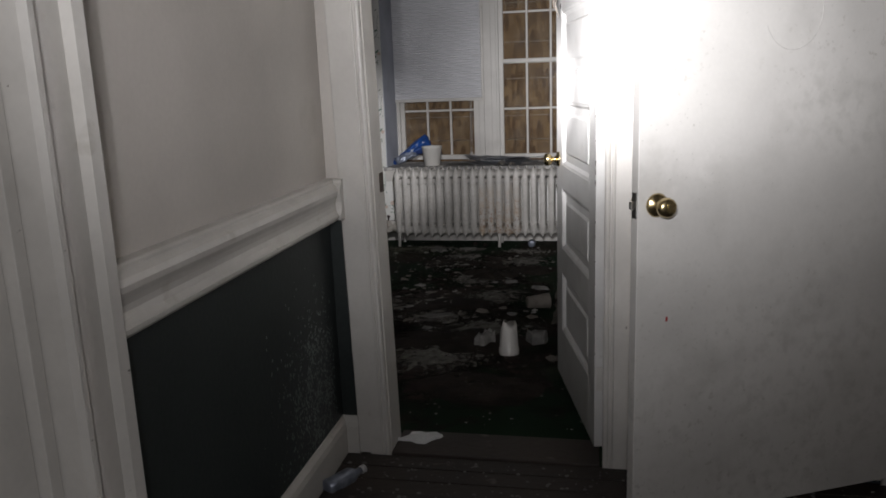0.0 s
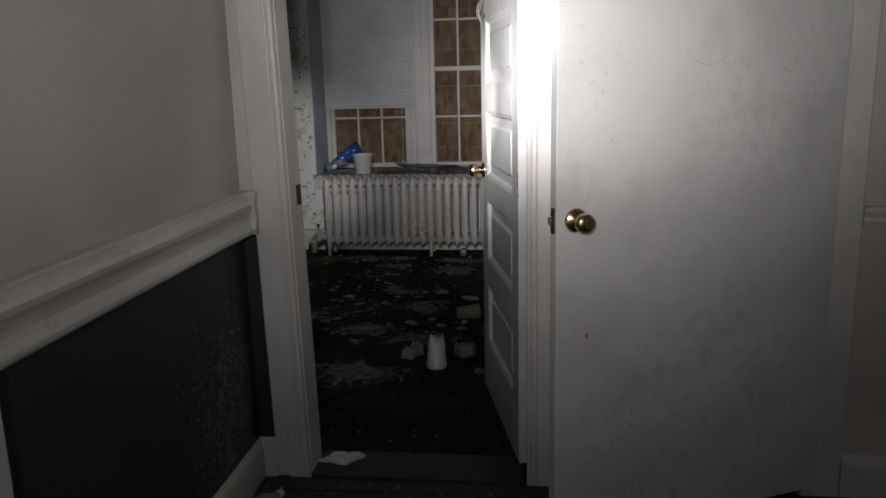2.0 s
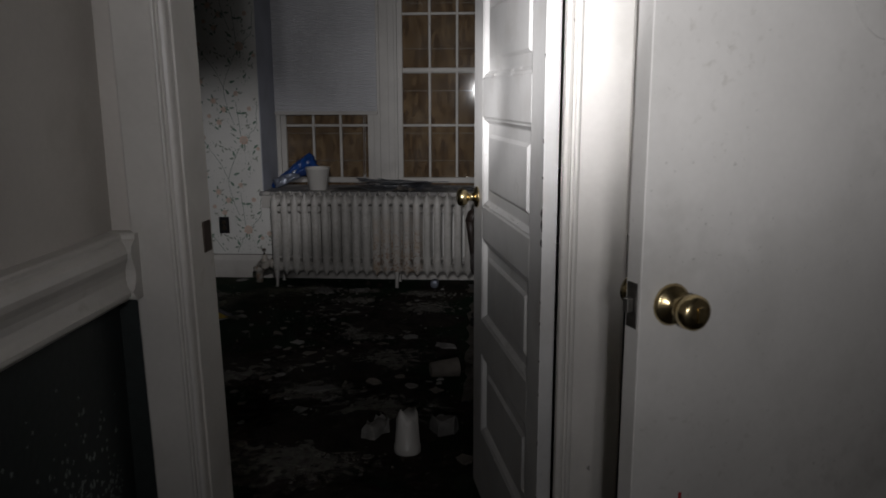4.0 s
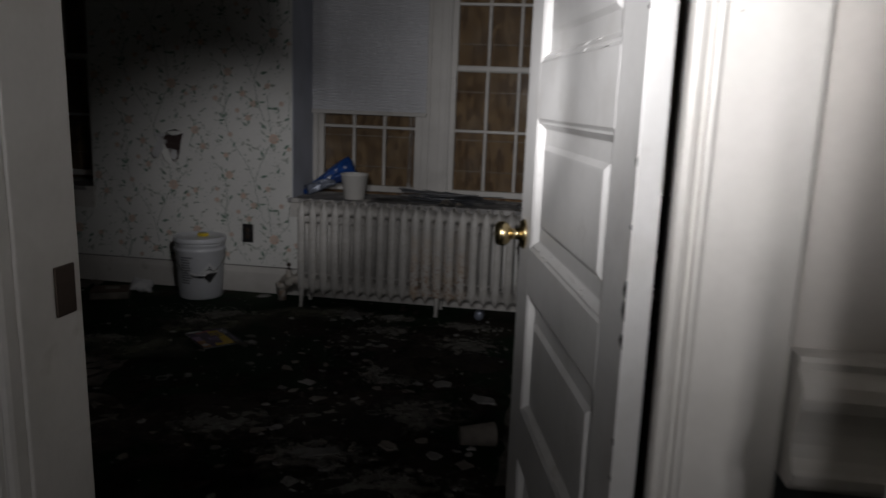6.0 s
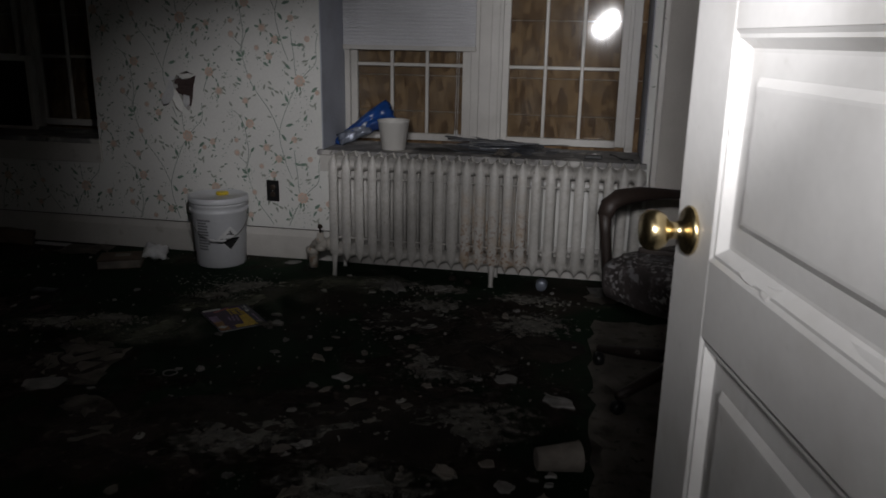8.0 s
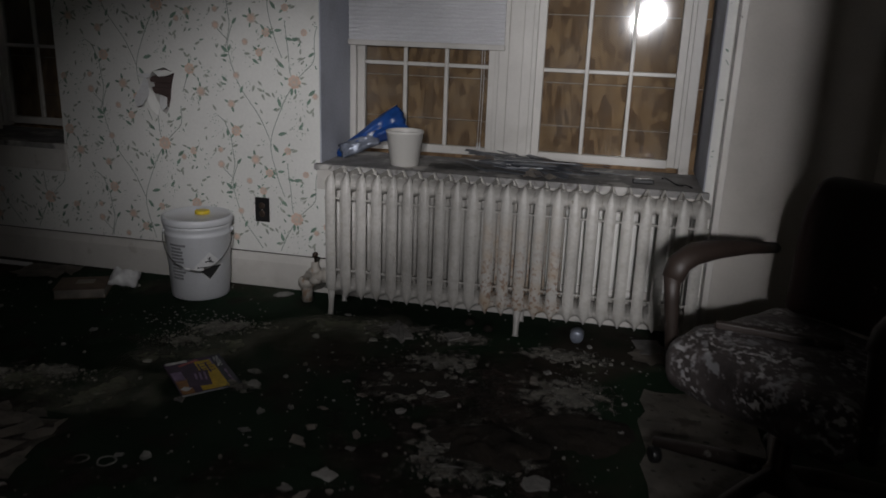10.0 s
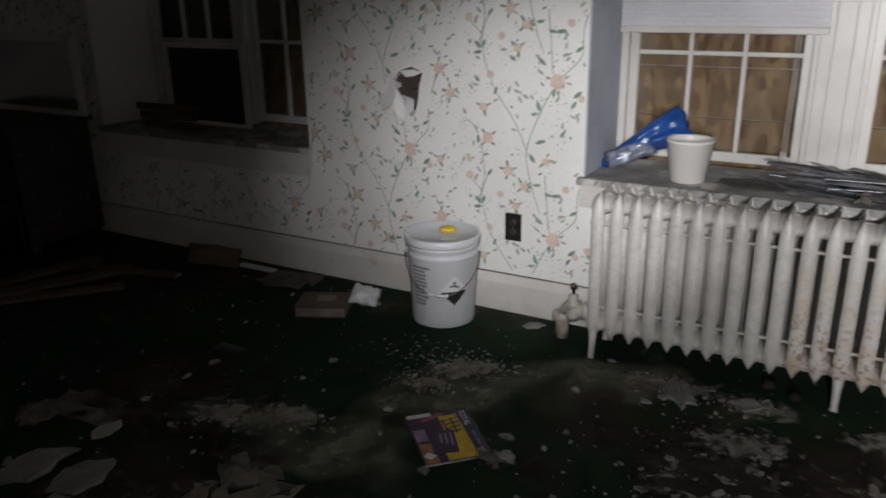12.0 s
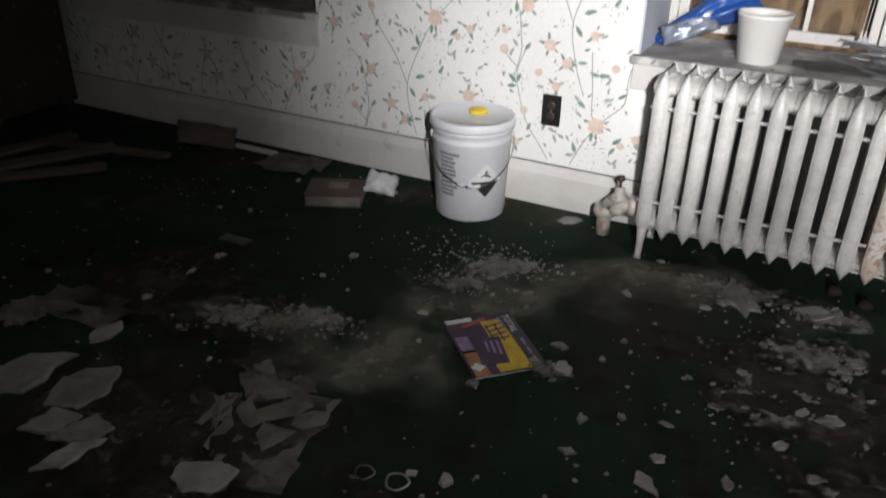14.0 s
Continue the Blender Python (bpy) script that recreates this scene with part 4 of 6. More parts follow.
    for area in areas:
        for i in range(math.floor((area[0] + 0.275) / TW) - 1, math.ceil((area[1] + 0.275) / TW) + 2):
            for j in range(math.floor(area[2] / TH) - 2, math.ceil(area[3] / TH) + 2):
                ox, oz = -0.275 + i * TW, 0.352 + (j + 0.5 * (i % 2)) * TH
                for kind, x, z, an, size in leaves:
                    if free(x + ox, z + oz, size * 1.1, area):
                        lens(x + ox, z + oz, an, size, 0.36, kind, y)
                for kind, x, z, size, n in blooms:
                    px, pz = x + ox, z + oz
                    if not free(px, pz, size * 1.1, area):
                        continue
                    for ring, (cnt, off, sz) in enumerate(((7, 0.5, 0.46), (5, 0.33, 0.28), (3, 0.1, 0.17))):
                        for q in range(cnt):
                            b = ring * 0.5 + 6.283 * q / cnt
                            petal(px + size * off * math.cos(b), pz + size * off * math.sin(b), b, size * sz, (kind, 5 - kind, 2)[ring], y - 0.0002 - 0.0012 * ring)
                for line in stems:
                    last = None
                    for q, pt in enumerate(line):
                        px, pz = pt[0] + ox, pt[1] + oz
                        ahead = line[min(q + 1, len(line) - 1)] - line[max(q - 1, 0)]
                        nx, nz = Vector((-ahead[1], ahead[0])).normalized() * 0.0019
                        now = (bm.verts.new((px - nx, y + 0.0003, pz - nz)), bm.verts.new((px + nx, y + 0.0003, pz + nz))) if free(px, pz, 0.004, area) else None
                        if last and now:
                            f = bm.faces.new((last[0], last[1], now[1], now[0]))
                            f.material_index = 4
                        last = now
    return bm


wp = part("wallpaper_print", wallpaper_print(), [LEAFG, LEAFP, FLOWER, FLOWERP, VINE], wall_north, "printed coral flowers, green leaves and vines")
tagged(wp, kind="stuff")
# torn paper round the hole
torn = thing("torn_wallpaper", (HOLE[0], WALL_N, HOLE[1]), "torn wallpaper flaps hanging round a hole in the wall", "wallpaper")


def flap(pts, thick=0.003):
    bm = bmesh.new()
    f = bm.faces.new([bm.verts.new(p) for p in pts])
    r = bmesh.ops.extrude_face_region(bm, geom=[f])
    bmesh.ops.translate(bm, vec=(0.001, thick, 0.001), verts=[v for v in r["geom"] if isinstance(v, bmesh.types.BMVert)])
    bmesh.ops.recalc_face_normals(bm, faces=bm.faces[:])
    return bm


part("flap", flap([(-0.085, -0.004, 0.06), (-0.06, -0.012, 0.045), (-0.04, -0.045, -0.02), (-0.06, -0.07, -0.065), (-0.095, -0.066, -0.075), (-0.12, -0.045, -0.04), (-0.1, -0.02, 0.01)]), LABELWHITE, torn)
part("flap", flap([(-0.065, -0.004, 0.015), (-0.03, -0.012, -0.02), (0.008, -0.03, -0.075), (0.004, -0.045, -0.115), (-0.03, -0.05, -0.085), (-0.06, -0.03, -0.03)]), PAPER_WALL, torn)
part("flap", flap([(-0.04, -0.003, 0.09), (0.03, -0.006, 0.098), (0.074, -0.004, 0.086), (0.04, -0.018, 0.07), (0.0, -0.016, 0.066)]), PAPER_WALL, torn)
part("flap", flap([(-0.13, -0.002, 0.075), (-0.05, -0.004, 0.078), (-0.05, -0.016, 0.06), (-0.1, -0.014, 0.06)]), LABELWHITE, torn)
part("flap", flap([(-0.01, 0.004, -0.02), (0.03, -0.006, -0.03), (0.04, -0.025, -0.07), (0.02, -0.03, -0.09), (0.0, -0.02, -0.06)]), LABELWHITE, torn)
hl = box(-0.1, 0.09, 0.062, 0.068, -0.12, 0.12)
box(-0.1, 0.09, 0.035, 0.062, -0.02, 0.012, 0.002, hl)
box(-0.1, 0.09, 0.035, 0.062, 0.035, 0.065, 0.002, hl)
part("lath", hl, HOLEIN, torn, "bare brown lath inside the hole")

# outlet
outlet = thing("wall_outlet", (-0.453, WALL_N, 0.385), "black plastic wall outlet on the wallpaper", "outlet")
part("cover_plate", box(-0.037, 0.037, -0.006, 0, -0.06, 0.06, 0.002), BLACK, outlet)
for z in (-0.02, 0.02):
    r = part("receptacle", lathe([(0.014, 0), (0.016, 0.001), (0.016, 0.002), (0.013, 0.003)], 16, "y"), DARKMETAL, outlet)
    r.matrix_local = pose(0, -0.006, z, 0, 0, 180)
part("screw", lathe([(0.003, 0), (0.003, 0.001), (0.001, 0.0015)], 8, "y"), STEEL, outlet).matrix_local = pose(0, -0.006, 0, 0, 0, 180)

# ---- pail ----
pail = thing("plastic_pail", (-0.69, 0.09, 0.0), "grey-white plastic pail with a lid and hazard label", "bucket", rz=26)
prof = [(0.12, 0.0), (0.128, 0.004), (0.13, 0.012), (0.1435, 0.29), (0.147, 0.295), (0.147, 0.305), (0.144, 0.31), (0.145, 0.325), (0.15, 0.33), (0.15, 0.342), (0.146, 0.346)]
part("body", lathe(prof, 56), PAIL, pail)
lid = part("lid", lathe([(0.145, 0.346), (0.154, 0.344), (0.156, 0.35), (0.156, 0.372), (0.152, 0.377), (0.144, 0.377), (0.14, 0.37), (0.02, 0.368), (0.005, 0.368)], 56), PAIL, pail)
part("spout_cap", lathe([(0.034, 0.0), (0.034, 0.012), (0.03, 0.016), (0.012, 0.0165)], 24), YELLOW, lid, "yellow screw cap").location = (0.02, 0.04, 0.368)
bm = box(-0.03, 0.03, -0.016, 0.016, 0.3685, 0.3695)
bm.transform(Matrix.Translation((0.03, -0.075, 0)))
part("sticker", bm, LABELWHITE, lid)
pail.scale = (1.03, 1.03, 1.03)
bail = [(0.152 * math.cos(a), -0.02 - 0.13 * math.sin(a) * 0.55 - 0.09 * math.sin(a), 0.3 - 0.135 * math.sin(a)) for a in np.linspace(0, math.pi, 24)]
hb = part("bail_handle", sweep(bail, 0.0022, 6), STEEL, pail, "bent steel wire handle")
part("grip", sweep([bail[10], bail[11], bail[12], bail[13], bail[14]], 0.007, 8), LABELWHITE, hb)
for sgn in (-1, 1):
    part("handle_lug", lathe([(0.014, 0), (0.014, 0.008), (0.008, 0.011)], 14, "x"), PAIL, pail).matrix_local = pose(sgn * 0.143, 0, 0.3, 0, 0, 0 if sgn > 0 else 180)


def on_pail(u, z, w, h, turn=0.0, lift=0.0012):
    """a label patch bent round the pail; u is degrees from its front."""
    bm = bmesh.new()
    grid = []
    for j in range(7):
        row = []
        for i in range(9):
            a, b = (i / 8 - 0.5) * w, (j / 6 - 0.5) * h
            x, zz = a * math.cos(turn) - b * math.sin(turn), a * math.sin(turn) + b * math.cos(turn) + z
            r = 0.13 + (0.0135 * zz / 0.278) + lift
            an = radians(u - 90) + x / r
            row.append(bm.verts.new((r * math.cos(an), r * math.sin(an), zz)))
        grid.append(row)
    for j in range(6):
        for i in range(8):
            bm.faces.new((grid[j][i], grid[j][i + 1], grid[j + 1][i + 1], grid[j + 1][i]))
    return bm


U0 = -2
part("hazard_label", on_pail(U0 + 24, 0.165, 0.094, 0.094, math.pi / 4), LABELWHITE, pail, "white diamond hazard label")
tri = bmesh.new()
for rows in range(8):
    z = 0.165 - 0.06 * (rows + 0.5) / 8
    join(tri, on_pail(U0 + 24, z, 0.115 * (1 - (rows + 0.5) / 8), 0.0076, 0, 0.002))
part("hazard_label_black", tri, INK, pail, "black lower half of the hazard label")
sy = on_pail(U0 + 22, 0.19, 0.03, 0.006, 0.2, 0.002)
join(sy, on_pail(U0 + 28, 0.185, 0.022, 0.006, -0.3, 0.002))
join(sy, on_pail(U0 + 24, 0.202, 0.012, 0.008, 0.5, 0.002))
part("hazard_symbol", sy, INK, pail)
rngp = random.Random(3)
for k in range(11):
    z = 0.262 - k * 0.0155
    w = rngp.uniform(0.05, 0.078) if k else 0.085
    part("text_bar", on_pail(U0 - 34 - (0.08 - w) * 120, z, w, 0.0102, 0, 0.0016), LABELGREY, pail)

# ---- sill clutter ----
pot = thing("white_pot", (0.222, 0.40, SILL_Z), "white tapered flower pot standing on the sill", "pot")
part("wall", lathe([(0.062, 0.0), (0.066, 0.002), (0.086, 0.15), (0.089, 0.152), (0.089, 0.162), (0.084, 0.163), (0.081, 0.155), (0.062, 0.02), (0.01, 0.016)], 40), WHITEPOT, pot)


def crumpled(w, h, d, seed, nx=14, ny=10, amp=0.02):
    rng = random.Random(seed)
    bm = bmesh.new()
    off = Vector((rng.uniform(0, 50), rng.uniform(0, 50), 0))
    for s in (1, -1):
        g = []
        for j in range(ny + 1):
            row = []
            for i in range(nx + 1):
                u, v = i / nx, j / ny
                edge = min(u, 1 - u, v, 1 - v)
                fat = d * min(1, edge * 5) ** 0.6
                nz = noise.noise(Vector((u * 5, v * 5, s * 0.02)) + off) + 0.5 * abs(noise.noise(Vector((u * 13, v * 13, s * 0.02)) + off))
                row.append(bm.verts.new(((u - 0.5) * w * (1 + 0.1 * nz), (v - 0.5) * h * (1 + 0.12 * noise.noise(Vector((u * 3, v * 3, 7)) + off)), s * fat / 2 + amp * nz * min(1, edge * 6))))
            g.append(row)
        for j in range(ny):
            for i in range(nx):
                f = bm.faces.new((g[j][i], g[j][i + 1], g[j + 1][i + 1], g[j + 1][i]))
                f.smooth = True
    bmesh.ops.remove_doubles(bm, verts=bm.verts[:], dist=0.0006)
    bmesh.ops.recalc_face_normals(bm, faces=bm.faces[:])
    return bm


bag = thing("plastic_bag", (0.01, 0.53, SILL_Z + 0.005), "crumpled blue and silver plastic bag leaning on the sill", "bag")
bm = crumpled(0.37, 0.15, 0.045, 5, 22, 14, amp=0.026)
for v in bm.verts:
    v.co.y *= 0.22 + 0.85 * min(1, max(0, v.co.x / 0.4 + 0.5)) ** 0.8
bm.transform(pose(0.0, 0.0, 0.105, 68, 0, 0) @ pose(0, 0, 0, 0, 0, 31))
for v in bm.verts:
    v.co.z -= 0.02 * max(0, -v.co.x / 0.19)
part("blue_film", bm, BLUEBAG, bag)
bm = crumpled(0.2, 0.075, 0.03, 9, amp=0.02)
bm.transform(pose(-0.045, -0.035, 0.062, 66, 0, 0) @ pose(0, 0, 0, 0, 0, 26))
part("silver_lining", bm, GREYBAG, bag, "silver grey foil side of the bag")

def paper(w, h, seed, lift=0.016, nx=6, ny=5):
    """a torn, creased sheet: flat facets with a ragged outline."""
    rng = random.Random(seed)
    bm = bmesh.new()
    g = []
    for j in range(ny + 1):
        row = []
        for i in range(nx + 1):
            rim = i in (0, nx) or j in (0, ny)
            a, b = (i / nx - 0.5) * w, (j / ny - 0.5) * h
            jx, jy = w / nx * 0.25, h / ny * 0.25
            row.append(bm.verts.new((a + rng.uniform(-jx, jx), b + rng.uniform(-jy, jy), 0.0015 + lift * rng.random() ** 2 * (0.6 if rim else 1))))
        g.append(row)
    for j in range(ny):
        for i in range(nx):
            if (i in (0, nx - 1) and j in (0, ny - 1)) and rng.random() < 0.6:
                continue
            q = (g[j][i], g[j][i + 1], g[j + 1][i + 1], g[j + 1][i])
            if rng.random() < 0.5:
                bm.faces.new((q[0], q[1], q[2]))
                bm.faces.new((q[0], q[2], q[3]))
            else:
                bm.faces.new((q[0], q[1], q[3]))
                bm.faces.new((q[1], q[2], q[3]))
    bmesh.ops.solidify(bm, geom=bm.faces[:], thickness=0.001)
    return bm


slats = thing("slat_pile", (0.78, 0.47, SILL_Z), "untidy pile of dark grey broken blind slats", "slats")
rs = random.Random(11)
for k in range(46):
    ln = rs.uniform(0.16, 0.4)
    bm = box(-ln / 2, ln / 2, -0.0125, 0.0125, 0, 0.0025)
    for v in bm.verts:
        v.co.z += 0.004 * math.cos(v.co.y * 120)
    o = part("slat", bm, SLATS, slats)
    o.matrix_local = pose(rs.gauss(0.03, 0.13), rs.uniform(-0.12, 0.13), 0.004 + k * 0.0012, rs.uniform(-14, 14), rs.uniform(-4, 4), rs.gauss(-24, 26))
crumb = paper(0.14, 0.08, 21, 0.04)
crumb.transform(pose(0.87, 0.31, SILL_Z + 0.001))
solid("crumpled_paper", crumb, PAPER, "crumpled dirty white paper scrap on the sill", "paper")
solid("dark_gadget", box(1.27, 1.36, 0.36, 0.42, SILL_Z, SILL_Z + 0.022, 0.005), BLACK, "small black plastic gadget lying on the sill", "gadget")
wire = sweep([(1.4 + 0.12 * a, 0.52 - 0.2 * a + 0.04 * math.sin(9 * a), SILL_Z + 0.004) for a in np.linspace(0, 1, 14)], 0.003, 6)
solid("cable", wire, BLACK, "thin black cable lying on the sill", "cable")
dust = paper(0.28, 0.14, 31, 0.008)
dust.transform(pose(0.47, 0.43, SILL_Z + 0.001))
solid("plaster_flake", dust, CHIP, "pale plaster dust patch on the sill", "debris")

# pipe dropping by the window head
pipe = thing("ceiling_pipe", (0.85, 0.19, 2.16), "short painted pipe with a capped end hanging down", "pipe")
part("tube", sweep([(0, 0, 0.03), (-0.005, 0, CEIL_Z - 2.16)], 0.021, 14), PIPE, pipe)
part("end_cap", lathe([(0.02, 0), (0.03, 0.004), (0.03, 0.05), (0.022, 0.056)], 16), PIPE, pipe)
hook = thing("curtain_hook", (1.715, WALL_N, 1.565), "small black iron curtain hook on the plaster wall", "hook")
part("back_plate", box(-0.012, 0.012, -0.004, 0, -0.018, 0.018, 0.002), BLACK, hook)
part("arm", sweep([(0, -0.003, 0), (-0.012, -0.045, 0.0), (-0.035, -0.062, 0.002), (-0.062, -0.062, 0.003)], 0.0045, 8), BLACK, hook)
part("finial", lathe([(0.003, -0.03), (0.009, -0.018), (0.012, -0.006), (0.008, 0.004), (0.004, 0.008)], 12, "x"), BLACK, hook).location = (-0.07, -0.062, 0.003)

# ---- armchair ----
chair = thing("armchair", (1.73, -1.0, 0.0), "dark wooden armchair with a mouldy seat and vinyl back", "chair", rz=225)
# local +x is the way it faces
bm = box(-0.26, 0.268, -0.258, 0.27, 0.325, 0.475, 0.05)
bmesh.ops.subdivide_edges(bm, edges=[e for e in bm.edges if e.calc_length() > 0.1], cuts=9, use_grid_fill=True)
for v in bm.verts:
    side = max(abs(v.co.x - 0.012) / 0.27, abs(v.co.y) / 0.275)
    crease = abs(noise.noise(v.co * 16)) * max(0, side - 0.45)
    v.co.z += 0.012 * noise.noise(v.co * 6) - 0.05 * max(0, v.co.x - 0.16) * (v.co.z > 0.4) + 0.02 * crease + 0.018 * (1 - min(1, side) ** 2) * (v.co.z > 0.4)
    v.co.x += 0.03 * crease * (1 if v.co.x > 0 else -1) + 0.006 * noise.noise(v.co * 11 + Vector((4, 0, 0)))
    v.co.y += 0.03 * crease * (1 if v.co.y > 0 else -1)
for f in bm.faces:
    f.smooth = True
part("seat", bm, SEATM, chair, "thick sagging seat cushion crusted white with mould")
bm = box(-0.045, 0.03, -0.225, 0.225, 0.0, 0.415, 0.03)
bmesh.ops.subdivide_edges(bm, edges=[e for e in bm.edges if e.calc_length() > 0.2], cuts=8, use_grid_fill=True)
for v in bm.verts:
    v.co.y *= 1 - 0.22 * max(0, (v.co.z - 0.24) / 0.19) ** 2
    v.co.x += 0.04 * (v.co.y / 0.225) ** 2 - 0.02 * math.cos(v.co.z * 6)
for f in bm.faces:
    f.smooth = True
bm.transform(pose(-0.2, 0.03, 0.49, 0, -7, 0))
part("backrest", bm, VINYL, chair, "dark maroon vinyl backrest")
for sgn in (-1, 1):
    y = sgn * 0.29
    part("armrest", sweep([(-0.23, y, 0.655), (-0.1, y, 0.672), (0.04, y, 0.685), (0.14, y, 0.682), (0.195, y, 0.66), (0.215, y, 0.62)], [0.017, 0.02, 0.028, 0.031, 0.029, 0.025], 12, flat=1.25, side=Vector((0, 1, 0))), DARKWOOD, chair, "worn dark wooden armrest")
    part("arm_post", sweep([(0.214, y, 0.63), (0.205, y, 0.56), (0.19, y, 0.46), (0.17, y, 0.35)], [0.024, 0.021, 0.02, 0.02], 10), DARKWOOD, chair)
    part("arm_bracket", sweep([(0.17, y, 0.352), (0.1, y * 0.8, 0.318), (0.02, y * 0.3, 0.312)], 0.012, 8), DARKMETAL, chair)
part("seat_plate", box(-0.13, 0.15, -0.13, 0.13, 0.3, 0.326, 0.006), DARKMETAL, chair)
part("column", lathe([(0.045, 0.07), (0.045, 0.13), (0.03, 0.14), (0.028, 0.22), (0.02, 0.225), (0.02, 0.302)], 18), DARKMETAL, chair, "dark steel swivel column").location = (0.03, 0, 0)
for k in range(5):
    an = radians(k * 72)
    c, q = math.cos(an), math.sin(an)
    leg = part("base_leg", sweep([(0.03 + c * r, q * r, z) for r, z in ((0.03, 0.115), (0.14, 0.105), (0.28, 0.082), (0.36, 0.07))], [0.026, 0.024, 0.019, 0.015], 10, flat=1.15), DARKWOOD, chair, "dark wooden base leg")
    wheel = lathe([(0.012, -0.016), (0.024, -0.015), (0.027, -0.008), (0.027, 0.008), (0.024, 0.015), (0.012, 0.016)], 16, "y")
    wheel.transform(Matrix.Translation((0.03 + c * 0.355, q * 0.355, 0.027)) @ Matrix.Rotation(an + 0.6 * k, 4, "Z"))
    part("caster", wheel, BLACK, leg, "black caster wheel")
stick = box(-0.16, 0.16, -0.012, 0.012, 0, 0.02, 0.004)
stick.transform(pose(1.66, -0.98, 0.493, 0, 0, -12))
solid("wooden_stick", stick, DARKWOOD, "dark broken wooden stick lying on the seat", "wood")

# ---- far corner: dresser, mirror, board, papers ----
dresser = thing("dresser", (-3.55, -0.05, 0), "dark wooden dresser in the unlit corner", "dresser")
part("body", box(-0.52, 0.54, -0.22, 0.24, 0.06, 0.68, 0.006), DARKWOOD, dresser)
part("top", box(-0.55, 0.56, -0.25, 0.26, 0.68, 0.705, 0.005), DARKWOOD, dresser)
for k in range(3):
    dr = part("drawer", box(-0.48, 0.5, -0.236, -0.22, 0.1 + k * 0.19, 0.275 + k * 0.19, 0.004), DARKWOOD, dresser)
    for x in (-0.25, 0.27):
        part("drawer_knob", lathe([(0.008, 0), (0.014, 0.012), (0.01, 0.02)], 10, "y"), DARKMETAL, dr).matrix_local = pose(x, -0.236, 0.19 + k * 0.19, 0, 0, 180)
for x in (-0.48, 0.5):
    for y in (-0.18, 0.2):
        part("leg", box(x - 0.025, x + 0.025, y - 0.025, y + 0.025, 0, 0.06, 0.004), DARKWOOD, dresser)
mirror = thing("dresser_mirror", (-3.4, 0.17, 0.705), "white-framed dusty mirror standing on the dresser", "mirror")
part("glass", box(-0.37, 0.37, -0.004, 0.0, 0.03, 0.4), MIRROR, mirror)
for a, b, c, d in ((-0.41, -0.37, 0, 0.44), (0.37, 0.41, 0, 0.44), (-0.37, 0.37, 0.4, 0.44), (-0.37, 0.37, 0, 0.03)):
    part("frame", box(a, b, -0.012, 0.012, c, d, 0.003), WHITE, mirror)
board = thing("leaning_board", (-2.45, 0.56, SILL_Z), "dark framed panel leaning on the far sill", "board")
part("panel", box(-0.27, 0.27, 0, 0.012, 0.02, 0.42), BLACK, board)
for a, b, c, d in ((-0.3, -0.27, 0, 0.45), (0.27, 0.3, 0, 0.45), (-0.27, 0.27, 0.42, 0.45), (-0.27, 0.27, 0, 0.02)):
    part("frame", box(a, b, -0.008, 0.018, c, d, 0.003), WHITE, board)
crate = thing("tray", (-2.55, 0.44, SILL_Z), "shallow slatted brown tray tilted on the far sill", "tray")
for k in range(3):
    part("slat", box(-0.2 - 0.02 * k, 0.2 + 0.02 * k, -0.09 + 0.0, -0.08, 0.01 + k * 0.045, 0.05 + k * 0.045, 0.003), BROWNCARD, crate)
part("base", box(-0.2, 0.2, -0.08, 0.06, 0, 0.012, 0.003), BROWNCARD, crate)


# ---- floor clutter ----
def slab_chip(name, x, y, rx, ry, seed, material, label, category, h=0.008, turn=None, group=""):
    rng = random.Random(seed)
    n = rng.randint(4, 6)
    corners, out = [], []
    for k in range(n):
        a, r = 2 * math.pi * (k + rng.uniform(-0.25, 0.25)) / n, rng.uniform(0.75, 1.25)
        corners.append(Vector((rx * r * math.cos(a), ry * r * math.sin(a))))
    for p, q in zip(corners, corners[1:] + corners[:1]):
        side = Vector((q.y - p.y, p.x - q.x))
        out.append(tuple(p))
        for f in (0.3, 0.55, 0.8):
            out.append(tuple(p.lerp(q, f + rng.uniform(-0.08, 0.08)) + side * rng.uniform(-0.09, 0.06)))
    bm = prism(out, 0, h)
    tops = [v for v in bm.verts if v.co.z > h / 2]
    for v in tops:
        v.co.x *= 0.94
        v.co.y *= 0.94
        v.co.z += rng.uniform(-0.3, 0.5) * h
    ob = solid(name, bm, material, label, category, group)
    ob.matrix_world = pose(x, y, 0.0015, 0, 0, rng.uniform(0, 360) if turn is None else turn)
    return ob


CHUNKS = [(-1.26, -1.45, .14, .1), (-1.07, -1.42, .09, .08), (-1.03, -1.55, .085, .05), (-0.93, -1.54, .08, .05), (-0.89, -1.61, .08, .05), (-1.22, -1.22, .06, .04), (-0.58, -1.52, .09, .05), (0.35, -0.1, .11, .05),
          (0.6, -0.08, .06, .05), (1.25, -1.23, .085, .05), (0.71, -1.88, .1, .05), (0.63, -1.66, .055, .06), (0.3, -2.9, .06, .045)]
for i, (x, y, a, b) in enumerate(CHUNKS):
    slab_chip("plaster_chunk", x, y, a, b, 100 + i, CHIP, "broken slab of grey-white plaster on the floor", "debris", 0.009, group="plaster debris")
